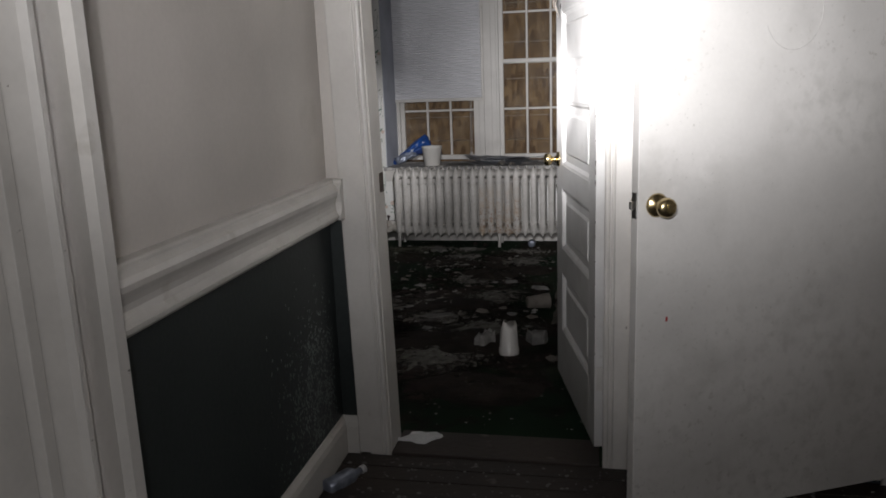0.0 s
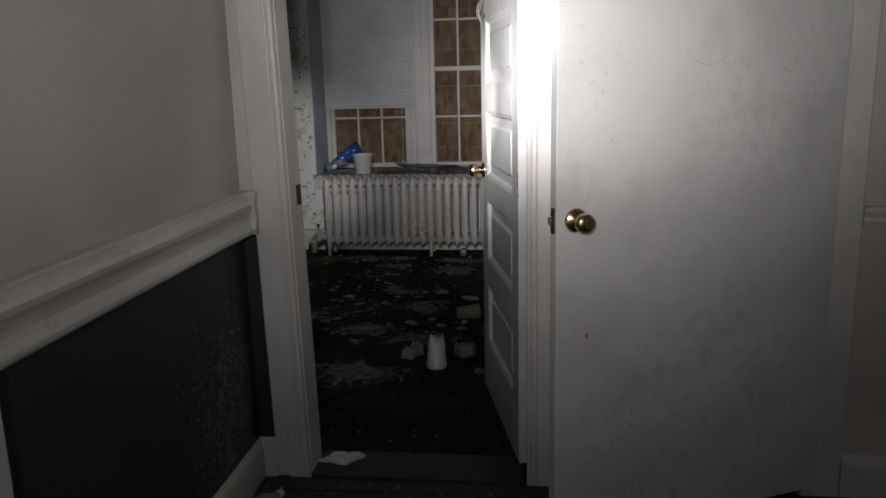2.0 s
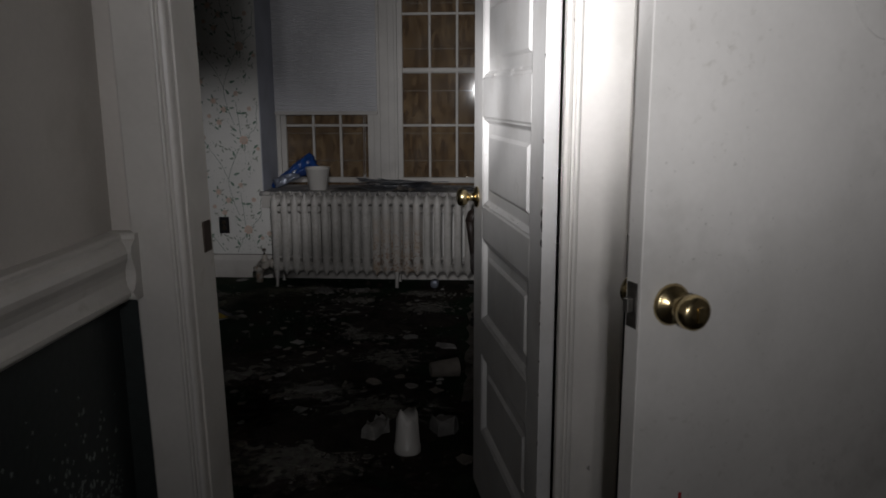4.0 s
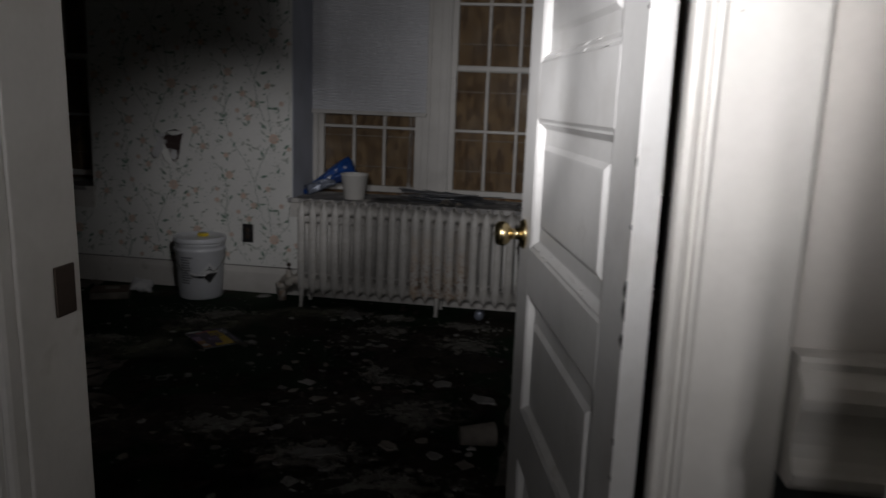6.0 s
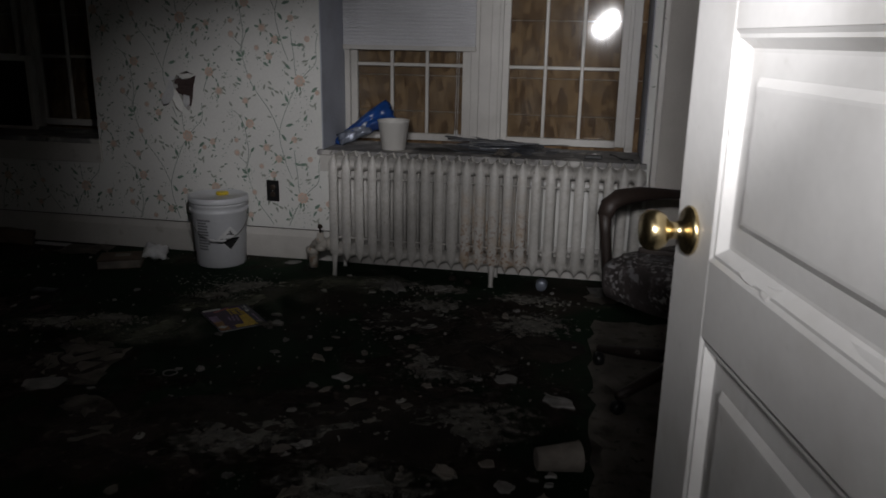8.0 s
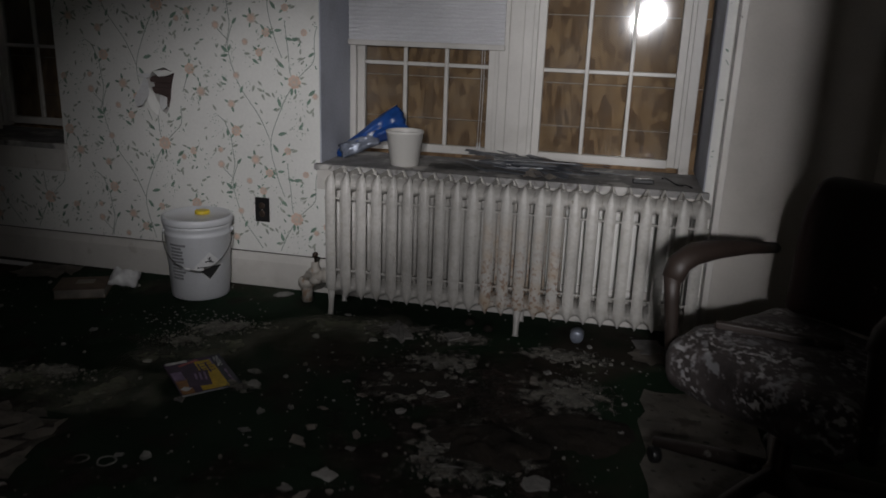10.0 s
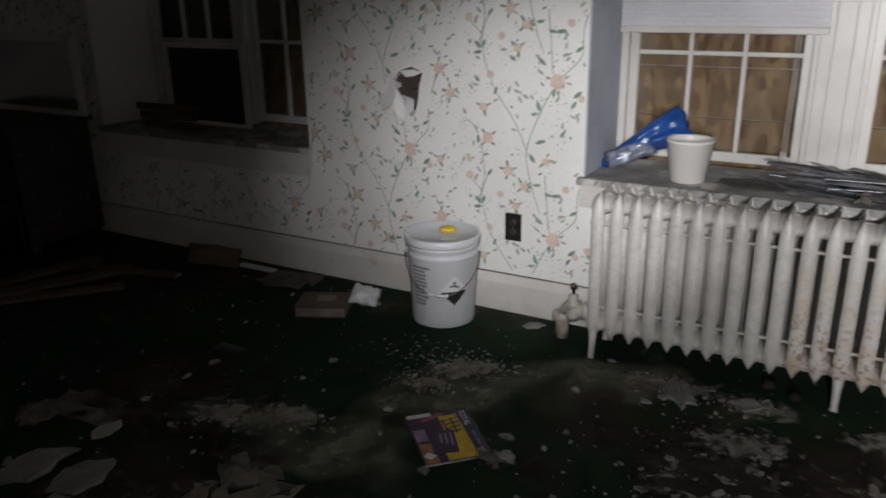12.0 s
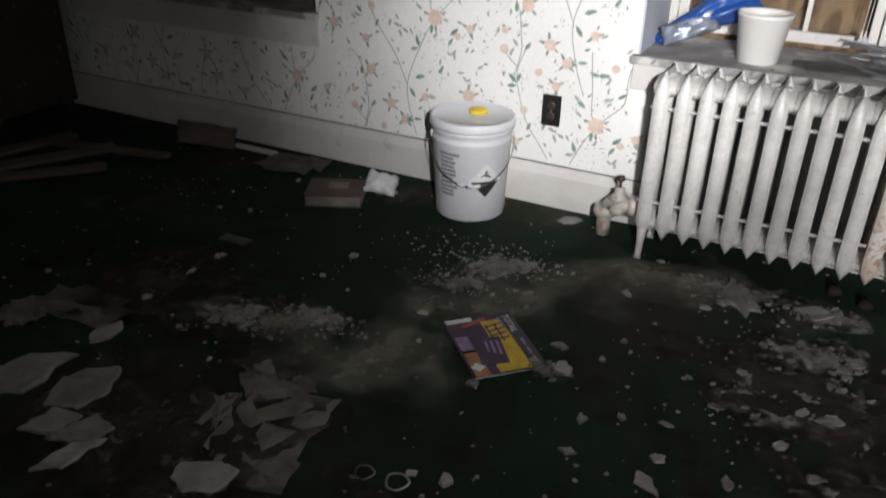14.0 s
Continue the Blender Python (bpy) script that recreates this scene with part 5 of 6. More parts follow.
FLAKES = [(0.59, -0.38, .05, .03), (0.53, -0.58, .05, .03), (0.65, -0.63, .05, .03), (0.11, -0.92, .022, .018), (-0.05, -0.64, .016, .03), (-0.01, -0.74, .04, .03), (-0.19, -0.92, .018, .02), (-0.3, 0.17, .05, .03),
          (-1.26, -0.7, .025, .02), (0.38, -0.13, .08, .04), (0.64, -0.08, .05, .03), (1.05, -1.09, .05, .04), (0.81, -1.09, .05, .035), (0.49, -1.71, .05, .03), (0.31, -1.75, .05, .035)]
for i, (x, y, a, b) in enumerate(FLAKES):
    slab_chip("plaster_flake", x, y, a, b, 200 + i, CHIP, "curled flake of pale plaster on the carpet", "debris", 0.006, group="plaster debris")
PAPERS = [(-1.4, -1.14, .12, .06), (-1.53, -1.25, .05, .06), (-0.55, -1.3, .11, .085), (-0.69, -1.18, .06, .035), (-0.5, -1.43, .07, .05), (-0.6, -1.16, .04, .035), (-0.7, -1.32, .05, .03), (-0.29, -1.65, .1, .05), (-0.18, -1.8, .08, .04), (1.42, -0.02, .08, .06), (0.89, -0.94, .09, .07)]
for i, (x, y, a, b) in enumerate(PAPERS):
    bm = paper(a * 2.7, b * 2.7, 300 + i, 0.011)
    bm.transform(pose(x, y, 0.001, 0, 0, (i * 47) % 180))
    solid("crumpled_paper", bm, PAPER, "crumpled stained sheet of paper on the carpet", "paper", "scattered paper")
rd = random.Random(17)
for i in range(150):
    x, y = rd.gauss(0.75, 0.4), rd.uniform(-2.6, -0.1)
    if rd.random() < 0.4:
        x, y = rd.uniform(-1.7, 1.5), rd.uniform(-1.9, 0.1)
    if not -1.8 < x < 1.55:
        continue
    a = rd.uniform(0.005, 0.024)
    if i >= 95:
        x, y, a = rd.gauss(0.7, 0.3), rd.gauss(-1.6, 0.5), rd.uniform(0.012, 0.045)
    slab_chip("plaster_flake", x, y, a, a * rd.uniform(0.5, 0.95), 400 + i, CHIP if rd.random() < (0.75 if i < 95 else 0.3) else PAPER, "small flake of pale plaster on the carpet", "debris", rd.uniform(0.003, 0.008), group="plaster debris")


def crumbs(name, count, area, seed, smin, smax, material, label, clumps=()):
    rng = random.Random(seed)
    verts, faces = [], []
    for i in range(count):
        if clumps and rng.random() < 0.7:
            cx, cy, sx, sy = rng.choice(clumps)
            x, y = rng.gauss(cx, sx), rng.gauss(cy, sy)
        else:
            x, y = rng.uniform(area[0], area[1]), rng.uniform(area[2], area[3])
        if not (area[0] < x < area[1] and area[2] < y < area[3]):
            continue
        s, h, b = rng.uniform(smin, smax) * rng.uniform(0.4, 1), rng.uniform(0.001, 0.004), len(verts)
        an = rng.uniform(0, 6.28)
        k = rng.randint(4, 6)
        ring = [(x + s * rng.uniform(0.6, 1.1) * math.cos(an + 6.283 * j / k), y + s * rng.uniform(0.5, 1) * math.sin(an + 6.283 * j / k)) for j in range(k)]
        verts += [(p, q, 0.0005) for p, q in ring] + [(x + (p - x) * 0.8, y + (q - y) * 0.8, h) for p, q in ring]
        faces.append([b + k + j for j in range(k)])
        faces += [[b + j, b + (j + 1) % k, b + k + (j + 1) % k, b + k + j] for j in range(k)]
    me = bpy.data.meshes.new(name)
    me.from_pydata(verts, [], faces)
    me.materials.append(material)
    return tagged(new(name, me), label, "debris", kind="stuff")


crumbs("plaster_crumbs", 480, (-2.2, 1.6, -3.3, 0.25), 5, 0.002, 0.008, CHIP, "scattered crumbs of pale plaster over the carpet")
crumbs("crumb_clumps", 2400, (-2.2, 1.6, -3.3, 0.25), 6, 0.002, 0.011, CHIP, "clumped plaster dust and crumbs on the carpet",
       [(-0.44, -0.47, .09, .04), (-0.37, -0.28, .08, .04), (-0.9, -0.96, .1, .04), (-0.72, -0.86, .08, .03), (-0.5, -0.25, .15, .08), (0.5, -0.5, .12, .2), (0.9, -0.95, .15, .12), (0.75, -1.5, .3, .3), (0.7, -2.2, .4, .4), (1.0, -2.7, .3, .3), (0.35, -1.7, .3, .15), (1.1, -0.5, .15, .15)])
crumbs("hall_crumbs", 700, (0.72, 2.5, -4.4, -3.6), 8, 0.003, 0.014, CHIP, "plaster crumbs on the hall floorboards")


def crust(x, y, rx, ry, rz, seed, n=90):
    """a broken crust of plaster: flakes of all sizes lying thick in the middle."""
    rng = random.Random(seed)
    bm = bmesh.new()
    lumps = [(rng.gauss(0, 0.45), rng.gauss(0, 0.45)) for _ in range(5)]
    for i in range(n):
        lx, ly = rng.choice(lumps)
        far = 0.2 if rng.random() < 0.6 else 0.6
        u, v = lx + rng.gauss(0, far), ly + rng.gauss(0, far)
        sz = rng.uniform(0.003, 0.01) if rng.random() < 0.8 else rng.uniform(0.01, 0.024)
        k, a0 = rng.randint(5, 7), rng.uniform(0, 6.28)
        z = 0.0075 + 0.005 * rng.random() * max(0, 1 - math.hypot(u - lx, v - ly) * 2)
        tilt = rng.uniform(-0.25, 0.25)
        ring = [(sz * rng.uniform(0.35, 1.3) * math.cos(a0 + 6.283 * j / k), sz * rng.uniform(0.3, 1.1) * math.sin(a0 + 6.283 * j / k)) for j in range(k)]
        top = [bm.verts.new((u * rx + p, v * ry + q, z + p * tilt)) for p, q in ring]
        low = [bm.verts.new((u * rx + p * 1.1, v * ry + q * 1.1, 0.0)) for p, q in ring]
        bm.faces.new(top)
        for j in range(k):
            bm.faces.new((low[j], low[(j + 1) % k], top[(j + 1) % k], top[j]))
    ob = solid("plaster_crust", bm, CRUST, "crumbling crust of pale plaster on the dirty carpet", "debris", "plaster debris", kind="stuff")
    ob.matrix_world = pose(x, y, 0.0005, 0, 0, rz)


CRUST = mat("crumbled_plaster_crust", (0.22, 0.21, 0.185), 0.9, bump=0.3, bump_scale=90, vary=0.25, vary_scale=16, spots=[((0.09, 0.08, 0.065), 22, 0.52, 0.12, 0.8)])
CRUSTS = [(-0.39, -0.29, .1, .05, 30, 90), (-0.46, -0.47, .07, .035, 20, 70), (-0.97, -0.95, .1, .05, 20, 80), (-0.74, -0.86, .1, .04, 10, 70), (0.35, -0.08, .12, .05, 10, 60), (0.56, -0.56, .12, .09, 50, 130), (0.61, -0.1, .1, .05, 0, 60), (0.6, -0.36, .1, .07, 30, 70),
                                          (-0.06, -0.77, .05, .03, 0, 40), (0.85, -0.95, .14, .11, 20, 130), (0.81, -1.1, .1, .05, 0, 60), (0.95, -1.5, .18, .12, 40, 90), (0.65, -1.62, .14, .1, 0, 100), (0.28, -1.7, .14, .1, 20, 90), (0.72, -1.9, .16, .08, 10, 90), (1.1, -0.5, .12, .1, 0, 70), (1.0, -2.1, .2, .12, 0, 90), (0.8, -2.55, .2, .15, 0, 100), (1.05, -0.15, .12, .05, 0, 50)]
for i, (x, y, a, b, rz, n) in enumerate(CRUSTS):
    crust(x, y, a, b, rz, 700 + i, n)

flk = slab_chip("plaster_chunk", 0.96, -3.44, .11, .04, 903, LABELWHITE, "bright white broken plaster slab on the threshold", "debris", 0.012, turn=18, group="plaster debris")
flk.location.z = 0.0065
structure("baseboard_gap", box(WEST, REC_L + 0.1, WALL_N - 0.004, WALL_N - 0.0015, 0.168, 0.172), DARKWOOD, "dark crack along the top of the skirting", "trim")

# muddy rubble mounds
def mound(x, y, rx, ry, h, seed, label):
    bm = bmesh.new()
    off = Vector((seed * 3.7, seed * 1.3, 0))
    g = []
    for j in range(19):
        row = []
        for i in range(19):
            u, v = i / 9 - 1, j / 9 - 1
            r = math.hypot(u, v) * (1 + 0.35 * noise.noise(Vector((u, v, 0)) * 1.7 + off))
            z = h * max(0, 1 - r * r) * (0.7 + 0.8 * noise.noise(Vector((u, v, 0)) * 4 + off)) - 0.004 * (r > 0.95)
            row.append(bm.verts.new((x + u * rx, y + v * ry, z)))
        g.append(row)
    for j in range(18):
        for i in range(18):
            f = bm.faces.new((g[j][i], g[j][i + 1], g[j + 1][i + 1], g[j + 1][i]))
            f.smooth = True
    return solid("dirt_mound", bm, MUD, label, "dirt", "dirt mounds")


MUD = mat("muddy_plaster_rubble", (0.035, 0.028, 0.022), 0.9, bump=0.5, bump_scale=50, vary=0.25, vary_scale=9, spec=0.2, spots=[((0.013, 0.011, 0.009), 4, 0.5, 0.15, 0.8), ((0.12, 0.105, 0.09), 40, 0.62, 0.12, 0.7, 3.0)])
DUST = mat("pale_dust_on_carpet", (0.27, 0.27, 0.205), 0.95, bump=0.4, bump_scale=120, vary=0.3, vary_scale=7, fine=0.15, spec=0.15, spots=[((0.03, 0.045, 0.028), 9, 0.52, 0.15, 0.6), ((0.34, 0.32, 0.27), 16, 0.6, 0.1, 0.6)])
def fade_out(m, scale, spread):
    """lets a thin layer of dirt break up into nothing towards its rim."""
    n, l = m.node_tree.nodes, m.node_tree.links
    b, out = n["Principled BSDF"], n["Material Output"]
    tc = n.new("ShaderNodeTexCoord")
    mp = n.new("ShaderNodeMapping")
    mp.inputs["Location"].default_value, mp.inputs["Scale"].default_value = (-1, -1, 0), (2, 2, 0)
    l.new(tc.outputs["Generated"], mp.inputs["Vector"])
    ln = n.new("ShaderNodeVectorMath")
    ln.operation = "LENGTH"
    l.new(mp.outputs[0], ln.inputs[0])
    geo, no = n.new("ShaderNodeNewGeometry"), n.new("ShaderNodeTexNoise")
    no.inputs["Scale"].default_value, no.inputs["Detail"].default_value = scale, 7
    l.new(geo.outputs["Position"], no.inputs["Vector"])
    mul, sub_ = n.new("ShaderNodeMath"), n.new("ShaderNodeMath")
    mul.operation, sub_.operation = "MULTIPLY_ADD", "SUBTRACT"
    l.new(no.outputs[0], mul.inputs[0])
    mul.inputs[1].default_value, mul.inputs[2].default_value = 2.6, -0.75
    l.new(mul.outputs[0], sub_.inputs[0])
    l.new(ln.outputs["Value"], sub_.inputs[1])
    mr = n.new("ShaderNodeMapRange")
    mr.inputs[1].default_value, mr.inputs[2].default_value, mr.inputs[4].default_value = -0.35, spread, 0.9
    l.new(sub_.outputs[0], mr.inputs[0])
    clear, mix = n.new("ShaderNodeBsdfTransparent"), n.new("ShaderNodeMixShader")
    l.new(mr.outputs[0], mix.inputs[0])
    l.new(clear.outputs[0], mix.inputs[1])
    l.new(b.outputs[0], mix.inputs[2])
    l.new(mix.outputs[0], out.inputs["Surface"])


MUDTHIN = mat("thin_dark_mud", (0.042, 0.031, 0.025), 0.9, bump=0.5, bump_scale=60, vary=0.25, vary_scale=9, spec=0.2, spots=[((0.13, 0.112, 0.094), 30, 0.58, 0.1, 0.6), ((0.015, 0.012, 0.01), 7, 0.55, 0.1, 0.7)])
fade_out(MUDTHIN, 6, 0.25)
fade_out(DUST, 5, 0.6)
CRUSTFILM = mat("dried_plaster_scum", (0.24, 0.23, 0.2), 0.9, bump=0.4, bump_scale=90, vary=0.25, vary_scale=18, spots=[((0.08, 0.07, 0.055), 26, 0.52, 0.12, 0.8)])
fade_out(CRUSTFILM, 24, 0.2)


def film(x, y, rx, ry, rz, name, material, label, category, group, lift):
    bm = bmesh.new()
    bmesh.ops.create_grid(bm, x_segments=6, y_segments=6, size=1)
    for v in bm.verts:
        v.co = Vector((v.co.x * rx, v.co.y * ry, 0.0008 * noise.noise(v.co * 3)))
    ob = solid(name, bm, material, label, category, group)
    ob.matrix_world = pose(x, y, 0.002 + lift, 0, 0, rz)
    return ob


for i, (x, y, a, b, rz) in enumerate([(-0.02, -0.2, 0.5, 0.26, 40), (-0.3, -0.52, 0.48, 0.3, 45), (-0.5, -0.95, 0.42, 0.24, 20), (0.18, -0.08, 0.3, 0.2, 20), (-0.85, -0.93, 0.36, 0.16, 15)]):
    film(x, y, a, b, rz, "dust_patch", DUST, "pale dust spread thinly over the green carpet", "dust", "dust patches", 0.0005 * i)
for i, (x, y, a, b, rz, n) in enumerate(CRUSTS):
    film(x, y, a * 1.7, b * 1.7, rz, "plaster_scum", CRUSTFILM, "dried scum of pale plaster on the carpet", "debris", "plaster debris", 0.0065)
for i, (x, y, a, b, rz) in enumerate([(-0.75, -1.45, 0.7, 0.4, 10), (0.75, -2.5, 1.1, 0.8, 0), (0.7, -1.5, 0.85, 0.65, 30), (0.75, -0.6, 0.55, 0.45, 20), (-1.3, -0.9, 0.5, 0.35, 0), (-0.1, -1.9, 0.7, 0.5, 15)]):
    film(x, y, a, b, rz, "mud_patch", MUDTHIN, "thin dark mud trodden into the green carpet", "dirt", "mud patches", 0.0028 + 0.0005 * i)
for i, (x, y, a, b, h) in enumerate([(0.88, -0.92, .2, .15, .05), (0.55, -0.55, .22, .18, .02), (1.15, -0.75, .2, .16, .02), (0.75, -1.6, .4, .25, .02), (0.9, -2.3, .4, .3, .025), (0.2, -1.6, .3, .2, .015), (1.1, -2.9, .35, .2, .02)]):
    mound(x, y, a, b, h, i + 1, "low heap of muddy plaster rubble on the carpet")

# magazine with a yellow and purple cover
mag = thing("magazine", (-0.222, -0.725, 0.0), "magazine with a yellow and purple cover lying flat", "magazine", rz=-45)
part("page_block", box(-0.141, 0.141, -0.104, 0.104, 0.0, 0.007, 0.001), LABELWHITE, mag)
part("cover", box(-0.143, 0.143, -0.106, 0.106, 0.007, 0.008), MAGP, mag, "dark purple cover")


def patch(x0, x1, y0, y1, material, lift, name="cover_print", an=0.0):
    bm = box(x0, x1, y0, y1, 0.008, 0.008 + lift)
    if an:
        c = Vector(((x0 + x1) / 2, (y0 + y1) / 2, 0))
        bm.transform(Matrix.Translation(c) @ Matrix.Rotation(an, 4, "Z") @ Matrix.Translation(-c))
    return part(name, bm, material, mag)


patch(-0.143, 0.143, 0.066, 0.106, MAGB, 0.0005)
patch(-0.112, 0.138, -0.03, 0.064, MAGY, 0.0006, "yellow_band")
patch(-0.03, 0.1, -0.06, 0.02, MAGP, 0.0009, "purple_block", -0.12)
patch(-0.112, -0.03, -0.055, 0.0, MAGP, 0.0008)
patch(0.02, 0.142, -0.1, -0.058, MAGO, 0.0006, "orange_block")
patch(-0.05, 0.03, -0.1, -0.062, MAGL, 0.0006)
patch(0.085, 0.115, -0.095, -0.068, LABELWHITE, 0.0011, "white_flash", 0.7)
patch(-0.142, -0.122, -0.1, -0.02, LABELWHITE, 0.0006)
patch(-0.118, -0.103, -0.06, 0.02, MAGR, 0.0012, "red_dart", 0.35)
patch(-0.12, -0.06, 0.058, 0.064, MAGL, 0.0008)
title = bpy.data.curves.new("title", "FONT")
title.body, title.size, title.extrude = "TOTAL", 0.03, 0.0002
tob = new("title_text", title)
deps = bpy.context.evaluated_depsgraph_get()
tme = bpy.data.meshes.new_from_object(tob.evaluated_get(deps))
bpy.data.objects.remove(tob)
tme.materials.append(LABELWHITE)
tt = new("title_text", tme)
tt.parent = mag
tt.matrix_local = pose(-0.13, 0.073, 0.0086, 0, 0, 0)
for k in range(4):
    patch(-0.088 + 0.024 * k, -0.082 + 0.024 * k, 0.005, 0.058, MAGP, 0.001, "cover_lettering", 0.2)
for k in range(2):
    patch(-0.092, 0.0, 0.005 + 0.028 * k, 0.011 + 0.028 * k, MAGP, 0.0011, "cover_lettering")
for k in range(3):
    patch(-0.01, 0.06 - 0.01 * k, 0.004 - 0.016 * k, 0.012 - 0.016 * k, MAGL, 0.0013, "cover_lettering", -0.12)
    patch(0.0 + 0.045 * k, 0.036 + 0.045 * k, 0.082, 0.09, MAGL, 0.0008, "cover_lettering")

# books and papers by the pail
book = thing("paperback_book", (-1.2, -0.09, 0.0), "thick water-stained paperback lying on the carpet", "book", rz=25)
part("page_block", box(-0.108, 0.108, -0.085, 0.085, 0.003, 0.045, 0.003), PAPER, book)
part("cover", box(-0.112, 0.112, -0.09, 0.09, 0.045, 0.049, 0.001), BROWNCARD, book, "stained brown cover")
part("cover", box(-0.112, 0.112, -0.09, 0.09, 0.0, 0.003, 0.0005), BROWNCARD, book)
part("cover_panel", box(-0.03, 0.05, -0.01, 0.05, 0.049, 0.0497), PAPER, book)
bm = crumpled(0.13, 0.11, 0.05, 77, amp=0.03)
bm.transform(pose(-1.06, 0.03, 0.05, 25, 10, 20))
solid("crumpled_tissue", bm, LABELWHITE, "crumpled white tissue beside the book", "paper")
bm = paper(0.32, 0.2, 78, 0.02)
bm.transform(pose(-1.57, 0.12, 0.001, 0, 0, 12))
solid("newspaper", bm, PAPER, "folded grey newspaper on the carpet", "newspaper")
bm = crumpled(0.26, 0.14, 0.02, 79, amp=0.03)
bm.transform(pose(-2.05, 0.1, 0.06, 30, 12, 40))
solid("cardboard_piece", bm, BROWNCARD, "bent brown cardboard piece against the skirting", "cardboard")
solid("white_strip", box(-1.95, -1.72, 0.16, 0.2, 0.0, 0.01, 0.002), LABELWHITE, "narrow white plastic strip by the skirting", "strip")
solid("blue_card", box(-1.36, -1.24, -0.6, -0.55, 0.0, 0.004, 0.001), SLATS, "small grey-blue card lying on the carpet", "card")
for i, (x, y, ln, w, an) in enumerate([(-2.62, -0.55, 0.95, 0.09, 62), (-2.5, -0.62, 0.8, 0.07, 48), (-2.35, -0.2, 0.6, 0.05, 12), (-2.75, -0.35, 0.5, 0.08, 75)]):
    bm = box(-ln / 2, ln / 2, -w / 2, w / 2, 0, 0.018, 0.002)
    bm.transform(pose(x, y, 0.004 + 0.019 * (i == 2), 0, 0, an))
    solid("loose_board", bm, BROWNCARD, "loose splintered wooden board on the floor", "board", "loose boards")

# broken white cup standing, second one lying
cup = thing("broken_cup", (1.19, -2.46, 0.0), "broken white cup standing upside down on rubble", "cup")
bm = lathe([(0.048, 0.0), (0.05, 0.004), (0.05, 0.03), (0.047, 0.034), (0.04, 0.13), (0.032, 0.15)], 28)
for v in bm.verts:
    if v.co.z > 0.12:
        v.co.z += 0.02 * math.sin(2 * math.atan2(v.co.y, v.co.x)) + 0.012 * math.sin(5 * math.atan2(v.co.y, v.co.x))
part("wall", bm, WHITEPOT, cup)
cup2 = thing("white_cup", (1.28, -1.68, 0.045), "dusty white cup lying on its side", "cup", rz=20)
part("wall", lathe([(0.03, -0.07), (0.034, -0.068), (0.046, 0.06), (0.048, 0.064), (0.042, 0.064), (0.03, -0.05)], 26, "x"), PAPER, cup2)
slab_chip("plaster_chunk", 1.06, -2.34, .07, .04, 901, CHIP, "broken slab of grey-white plaster on the floor", "debris", 0.05, group="plaster debris")
slab_chip("plaster_chunk", 1.31, -2.28, .06, .05, 902, CHIP, "broken slab of grey-white plaster on the floor", "debris", 0.05, group="plaster debris")
jar = thing("glass_jar", (1.1, 0.03, 0.0), "small dusty glass jar lying near the radiator", "jar")
part("body", lathe([(0.02, -0.03), (0.028, -0.026), (0.03, 0.02), (0.022, 0.03), (0.02, 0.04)], 20, "y"), GREYBAG, jar).location = (0, 0, 0.03)
for x, y in ((0.72, 0.02), (0.63, 0.07)):
    bm = lathe([(0.006, 0), (0.02, 0.006), (0.023, 0.016), (0.015, 0.028), (0.005, 0.031)], 14)
    for v in bm.verts:
        v.co += 0.005 * noise.noise_vector(v.co * 60)
    bm.transform(Matrix.Translation((x, y, 0)))
    solid("dark_lump", bm, MUD, "small round dark lump under the radiator", "debris")
# pale sheet under the armchair
SHEET = mat("pale_mildewed_sheet", (0.33, 0.3, 0.26), 0.8, bump=0.3, bump_scale=40, vary=0.25, vary_scale=5, spots=[((0.1, 0.08, 0.065), 13, 0.56, 0.1, 0.7), ((0.03, 0.025, 0.02), 34, 0.64, 0.04, 0.8)])
bm = paper(0.38, 1.62, 91, 0.012, 6, 18)
bm.transform(pose(1.56, -1.16, 0.001, 0, 0, 1))
solid("vinyl_sheet", bm, SHEET, "long pale mildewed sheet lying under the armchair", "sheet")
card = box(-0.055, 0.055, -0.075, 0.075, 0, 0.006, 0.001)
card.transform(pose(1.4, 0.05, 0.001, 0, 0, 14))
solid("grey_card", card, CHIP, "grey square card lying beside the radiator", "card")

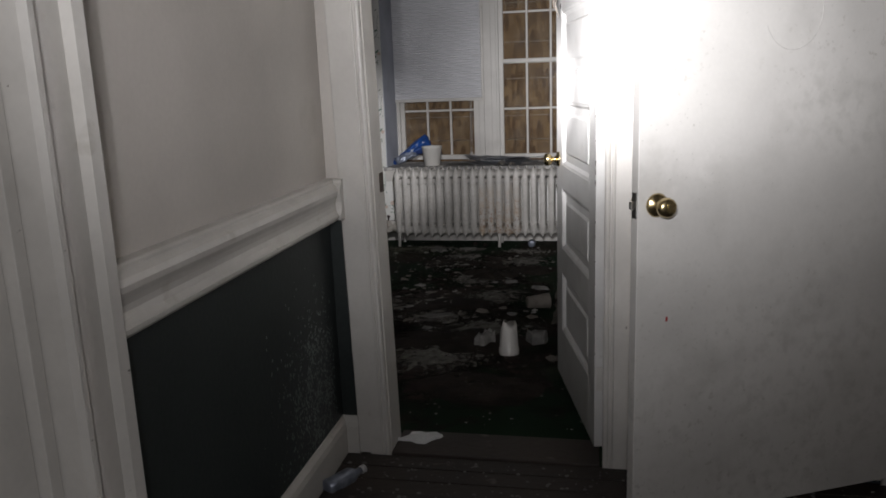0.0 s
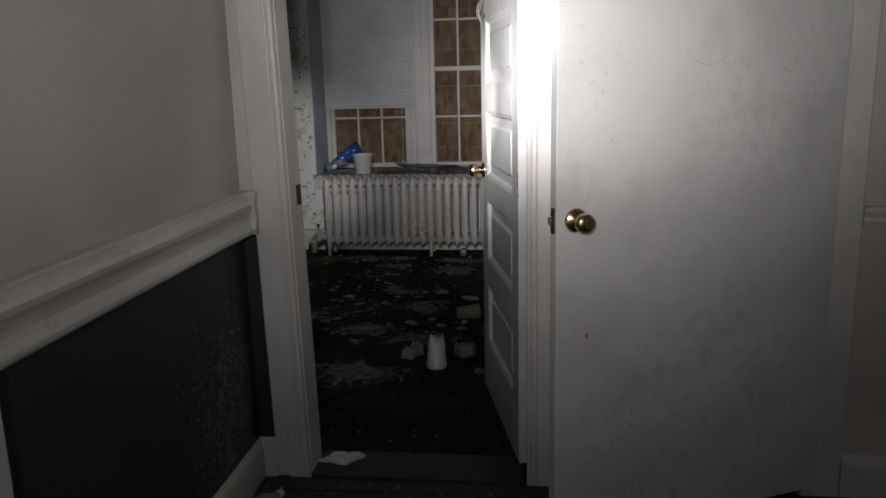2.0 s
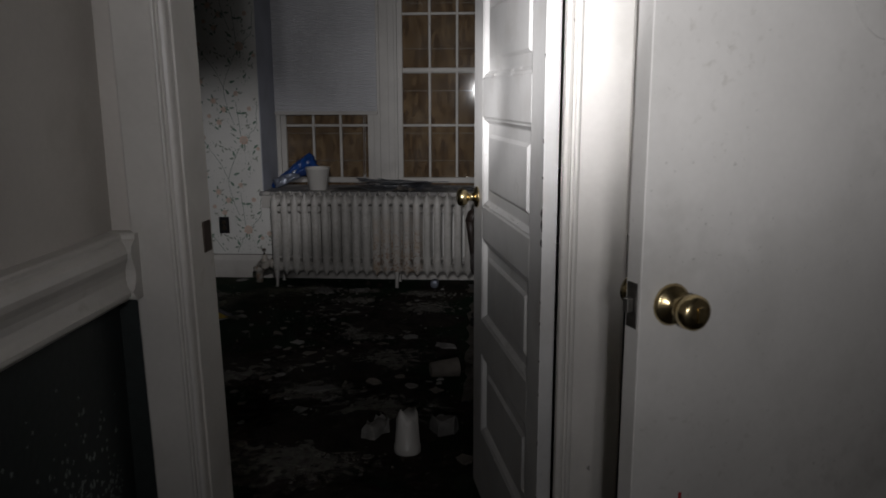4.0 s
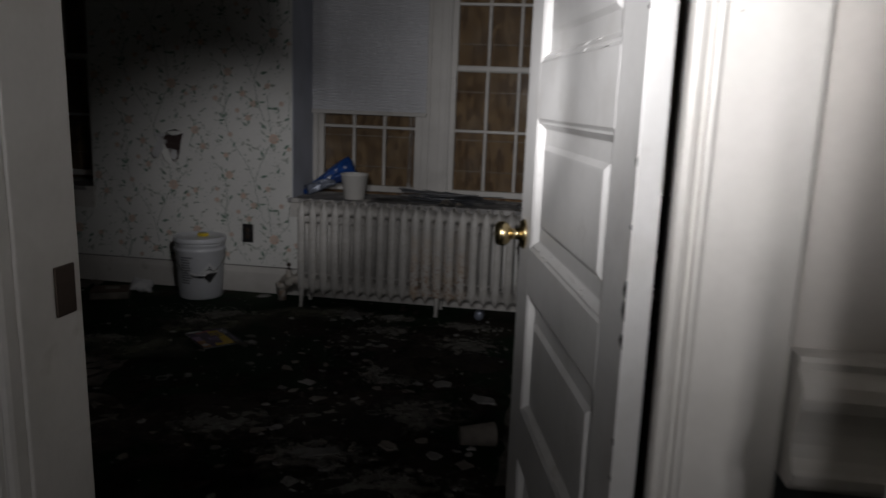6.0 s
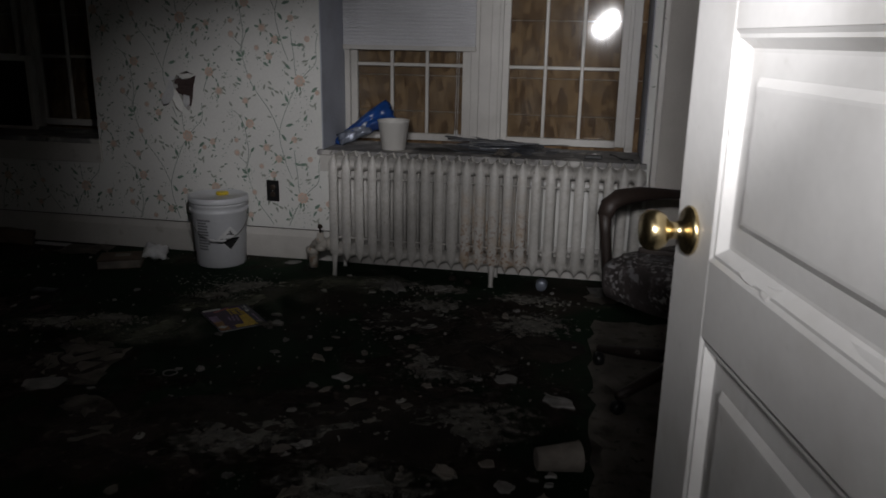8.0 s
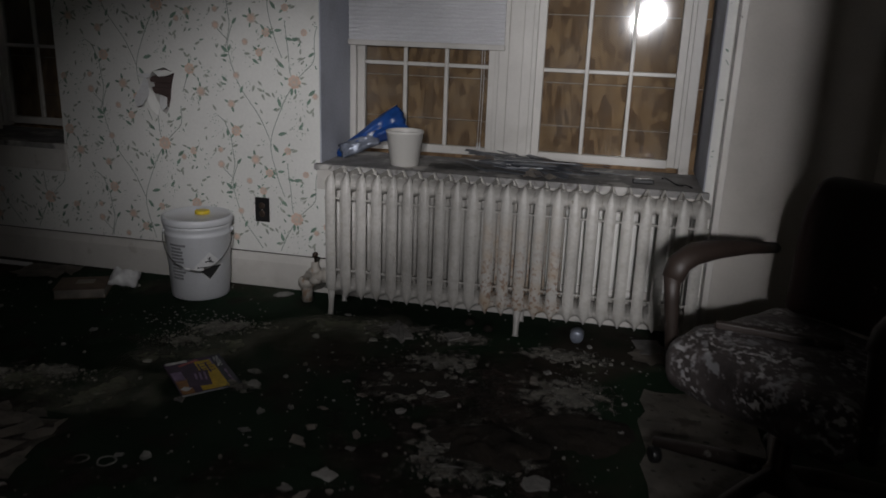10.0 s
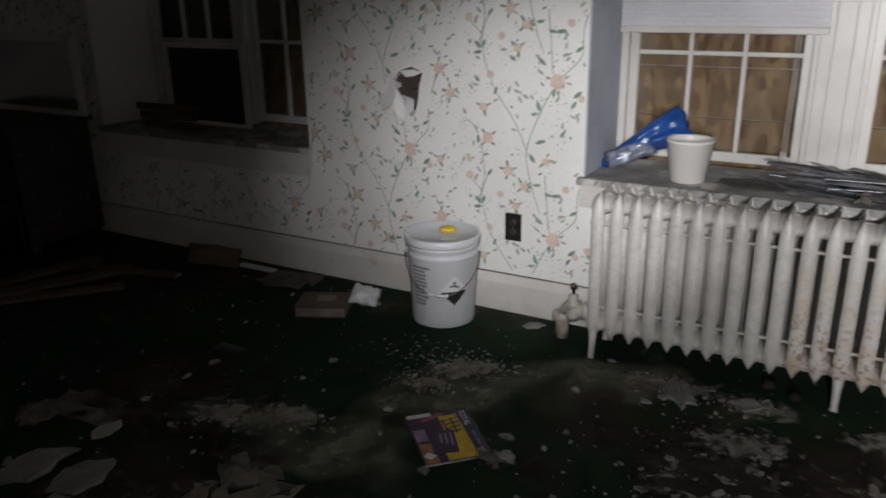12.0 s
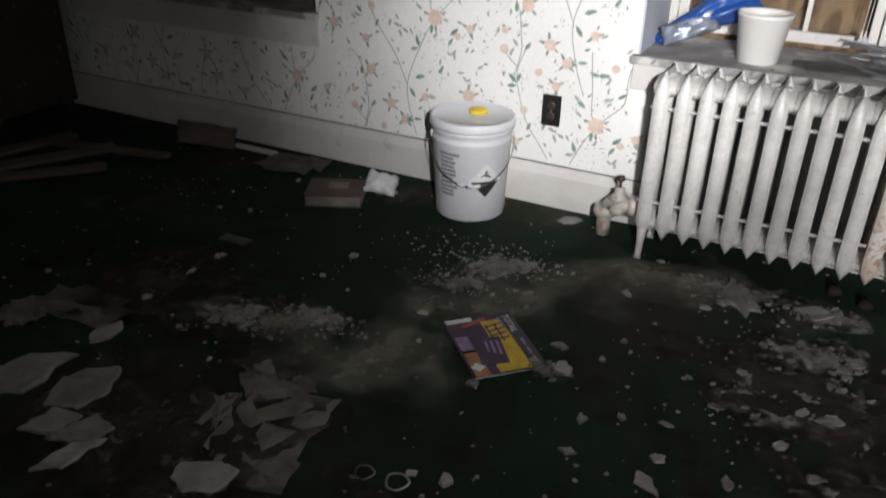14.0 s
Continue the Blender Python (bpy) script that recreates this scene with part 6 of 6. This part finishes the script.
# bottle in the hall corner
bottle = thing("plastic_bottle", (0.76, -3.78, -0.022), "small clear plastic bottle lying by the skirting", "bottle", rz=60)
part("body", lathe([(0.02, -0.08), (0.03, -0.076), (0.03, 0.03), (0.014, 0.06), (0.012, 0.08)], 20, "x"), GREYBAG, bottle).location = (0, 0, 0.031)
part("cap", lathe([(0.014, 0.08), (0.015, 0.082), (0.015, 0.098), (0.012, 0.1)], 16, "x"), LABELWHITE, bottle, "white screw cap").location = (0, 0, 0.031)

# mould blooms on the teal dado
def blooms():
    rng = random.Random(23)
    bm = bmesh.new()
    x = HALL_W + 0.0046
    made = 0
    while made < 1300:
        y = SOUTH_H - 0.06 - rng.random() * 0.62
        z = 0.15 + rng.random() * 0.62
        d = math.hypot((y - SOUTH_H + 0.24) / 0.2, (z - 0.3) / 0.24)
        if math.exp(-d * d) * (0.35 + 1.6 * max(0, noise.noise(Vector((y * 14, z * 9, 3))))) < rng.random() * 0.9:
            continue
        made += 1
        s, an = rng.uniform(0.0015, 0.006), rng.uniform(0, 6.28)
        k = 5
        bm.faces.new([bm.verts.new((x, y + s * rng.uniform(0.5, 1) * math.cos(an + 6.283 * j / k), z + s * 1.6 * rng.uniform(0.5, 1) * math.sin(an + 6.283 * j / k))) for j in range(k)])
    return bm


mould = solid("mould_bloom", blooms(), MOULD, "white mould blooms spread over the teal dado", "mould", kind="stuff")

# ---- floorboards of the hall ----
widths = 0.085
for k in range(14):
    y1 = SOUTH_H - 0.03 - k * widths
    bm = box(HALL_W + 0.024, HALL_E - 0.02, y1 - widths + 0.003, y1, -0.022, 0.0 - 0.002 * (k % 3), 0.0015)
    o = part("floorboard", bm, PLANK, sub)

# pale ring stains left on the carpet
for x, y, r in ((-0.27, -1.33, 0.022), (-0.19, -1.32, 0.026)):
    bm = sweep([(x + r * math.cos(a) * (1 + 0.1 * math.sin(3 * a)), y + r * math.sin(a), 0.001) for a in np.linspace(0, 6.283, 26)[:-1]], 0.003, 5, closed=True)
    solid("ring_stain", bm, CHIP, "pale ring-shaped stain dried on the carpet", "stain")
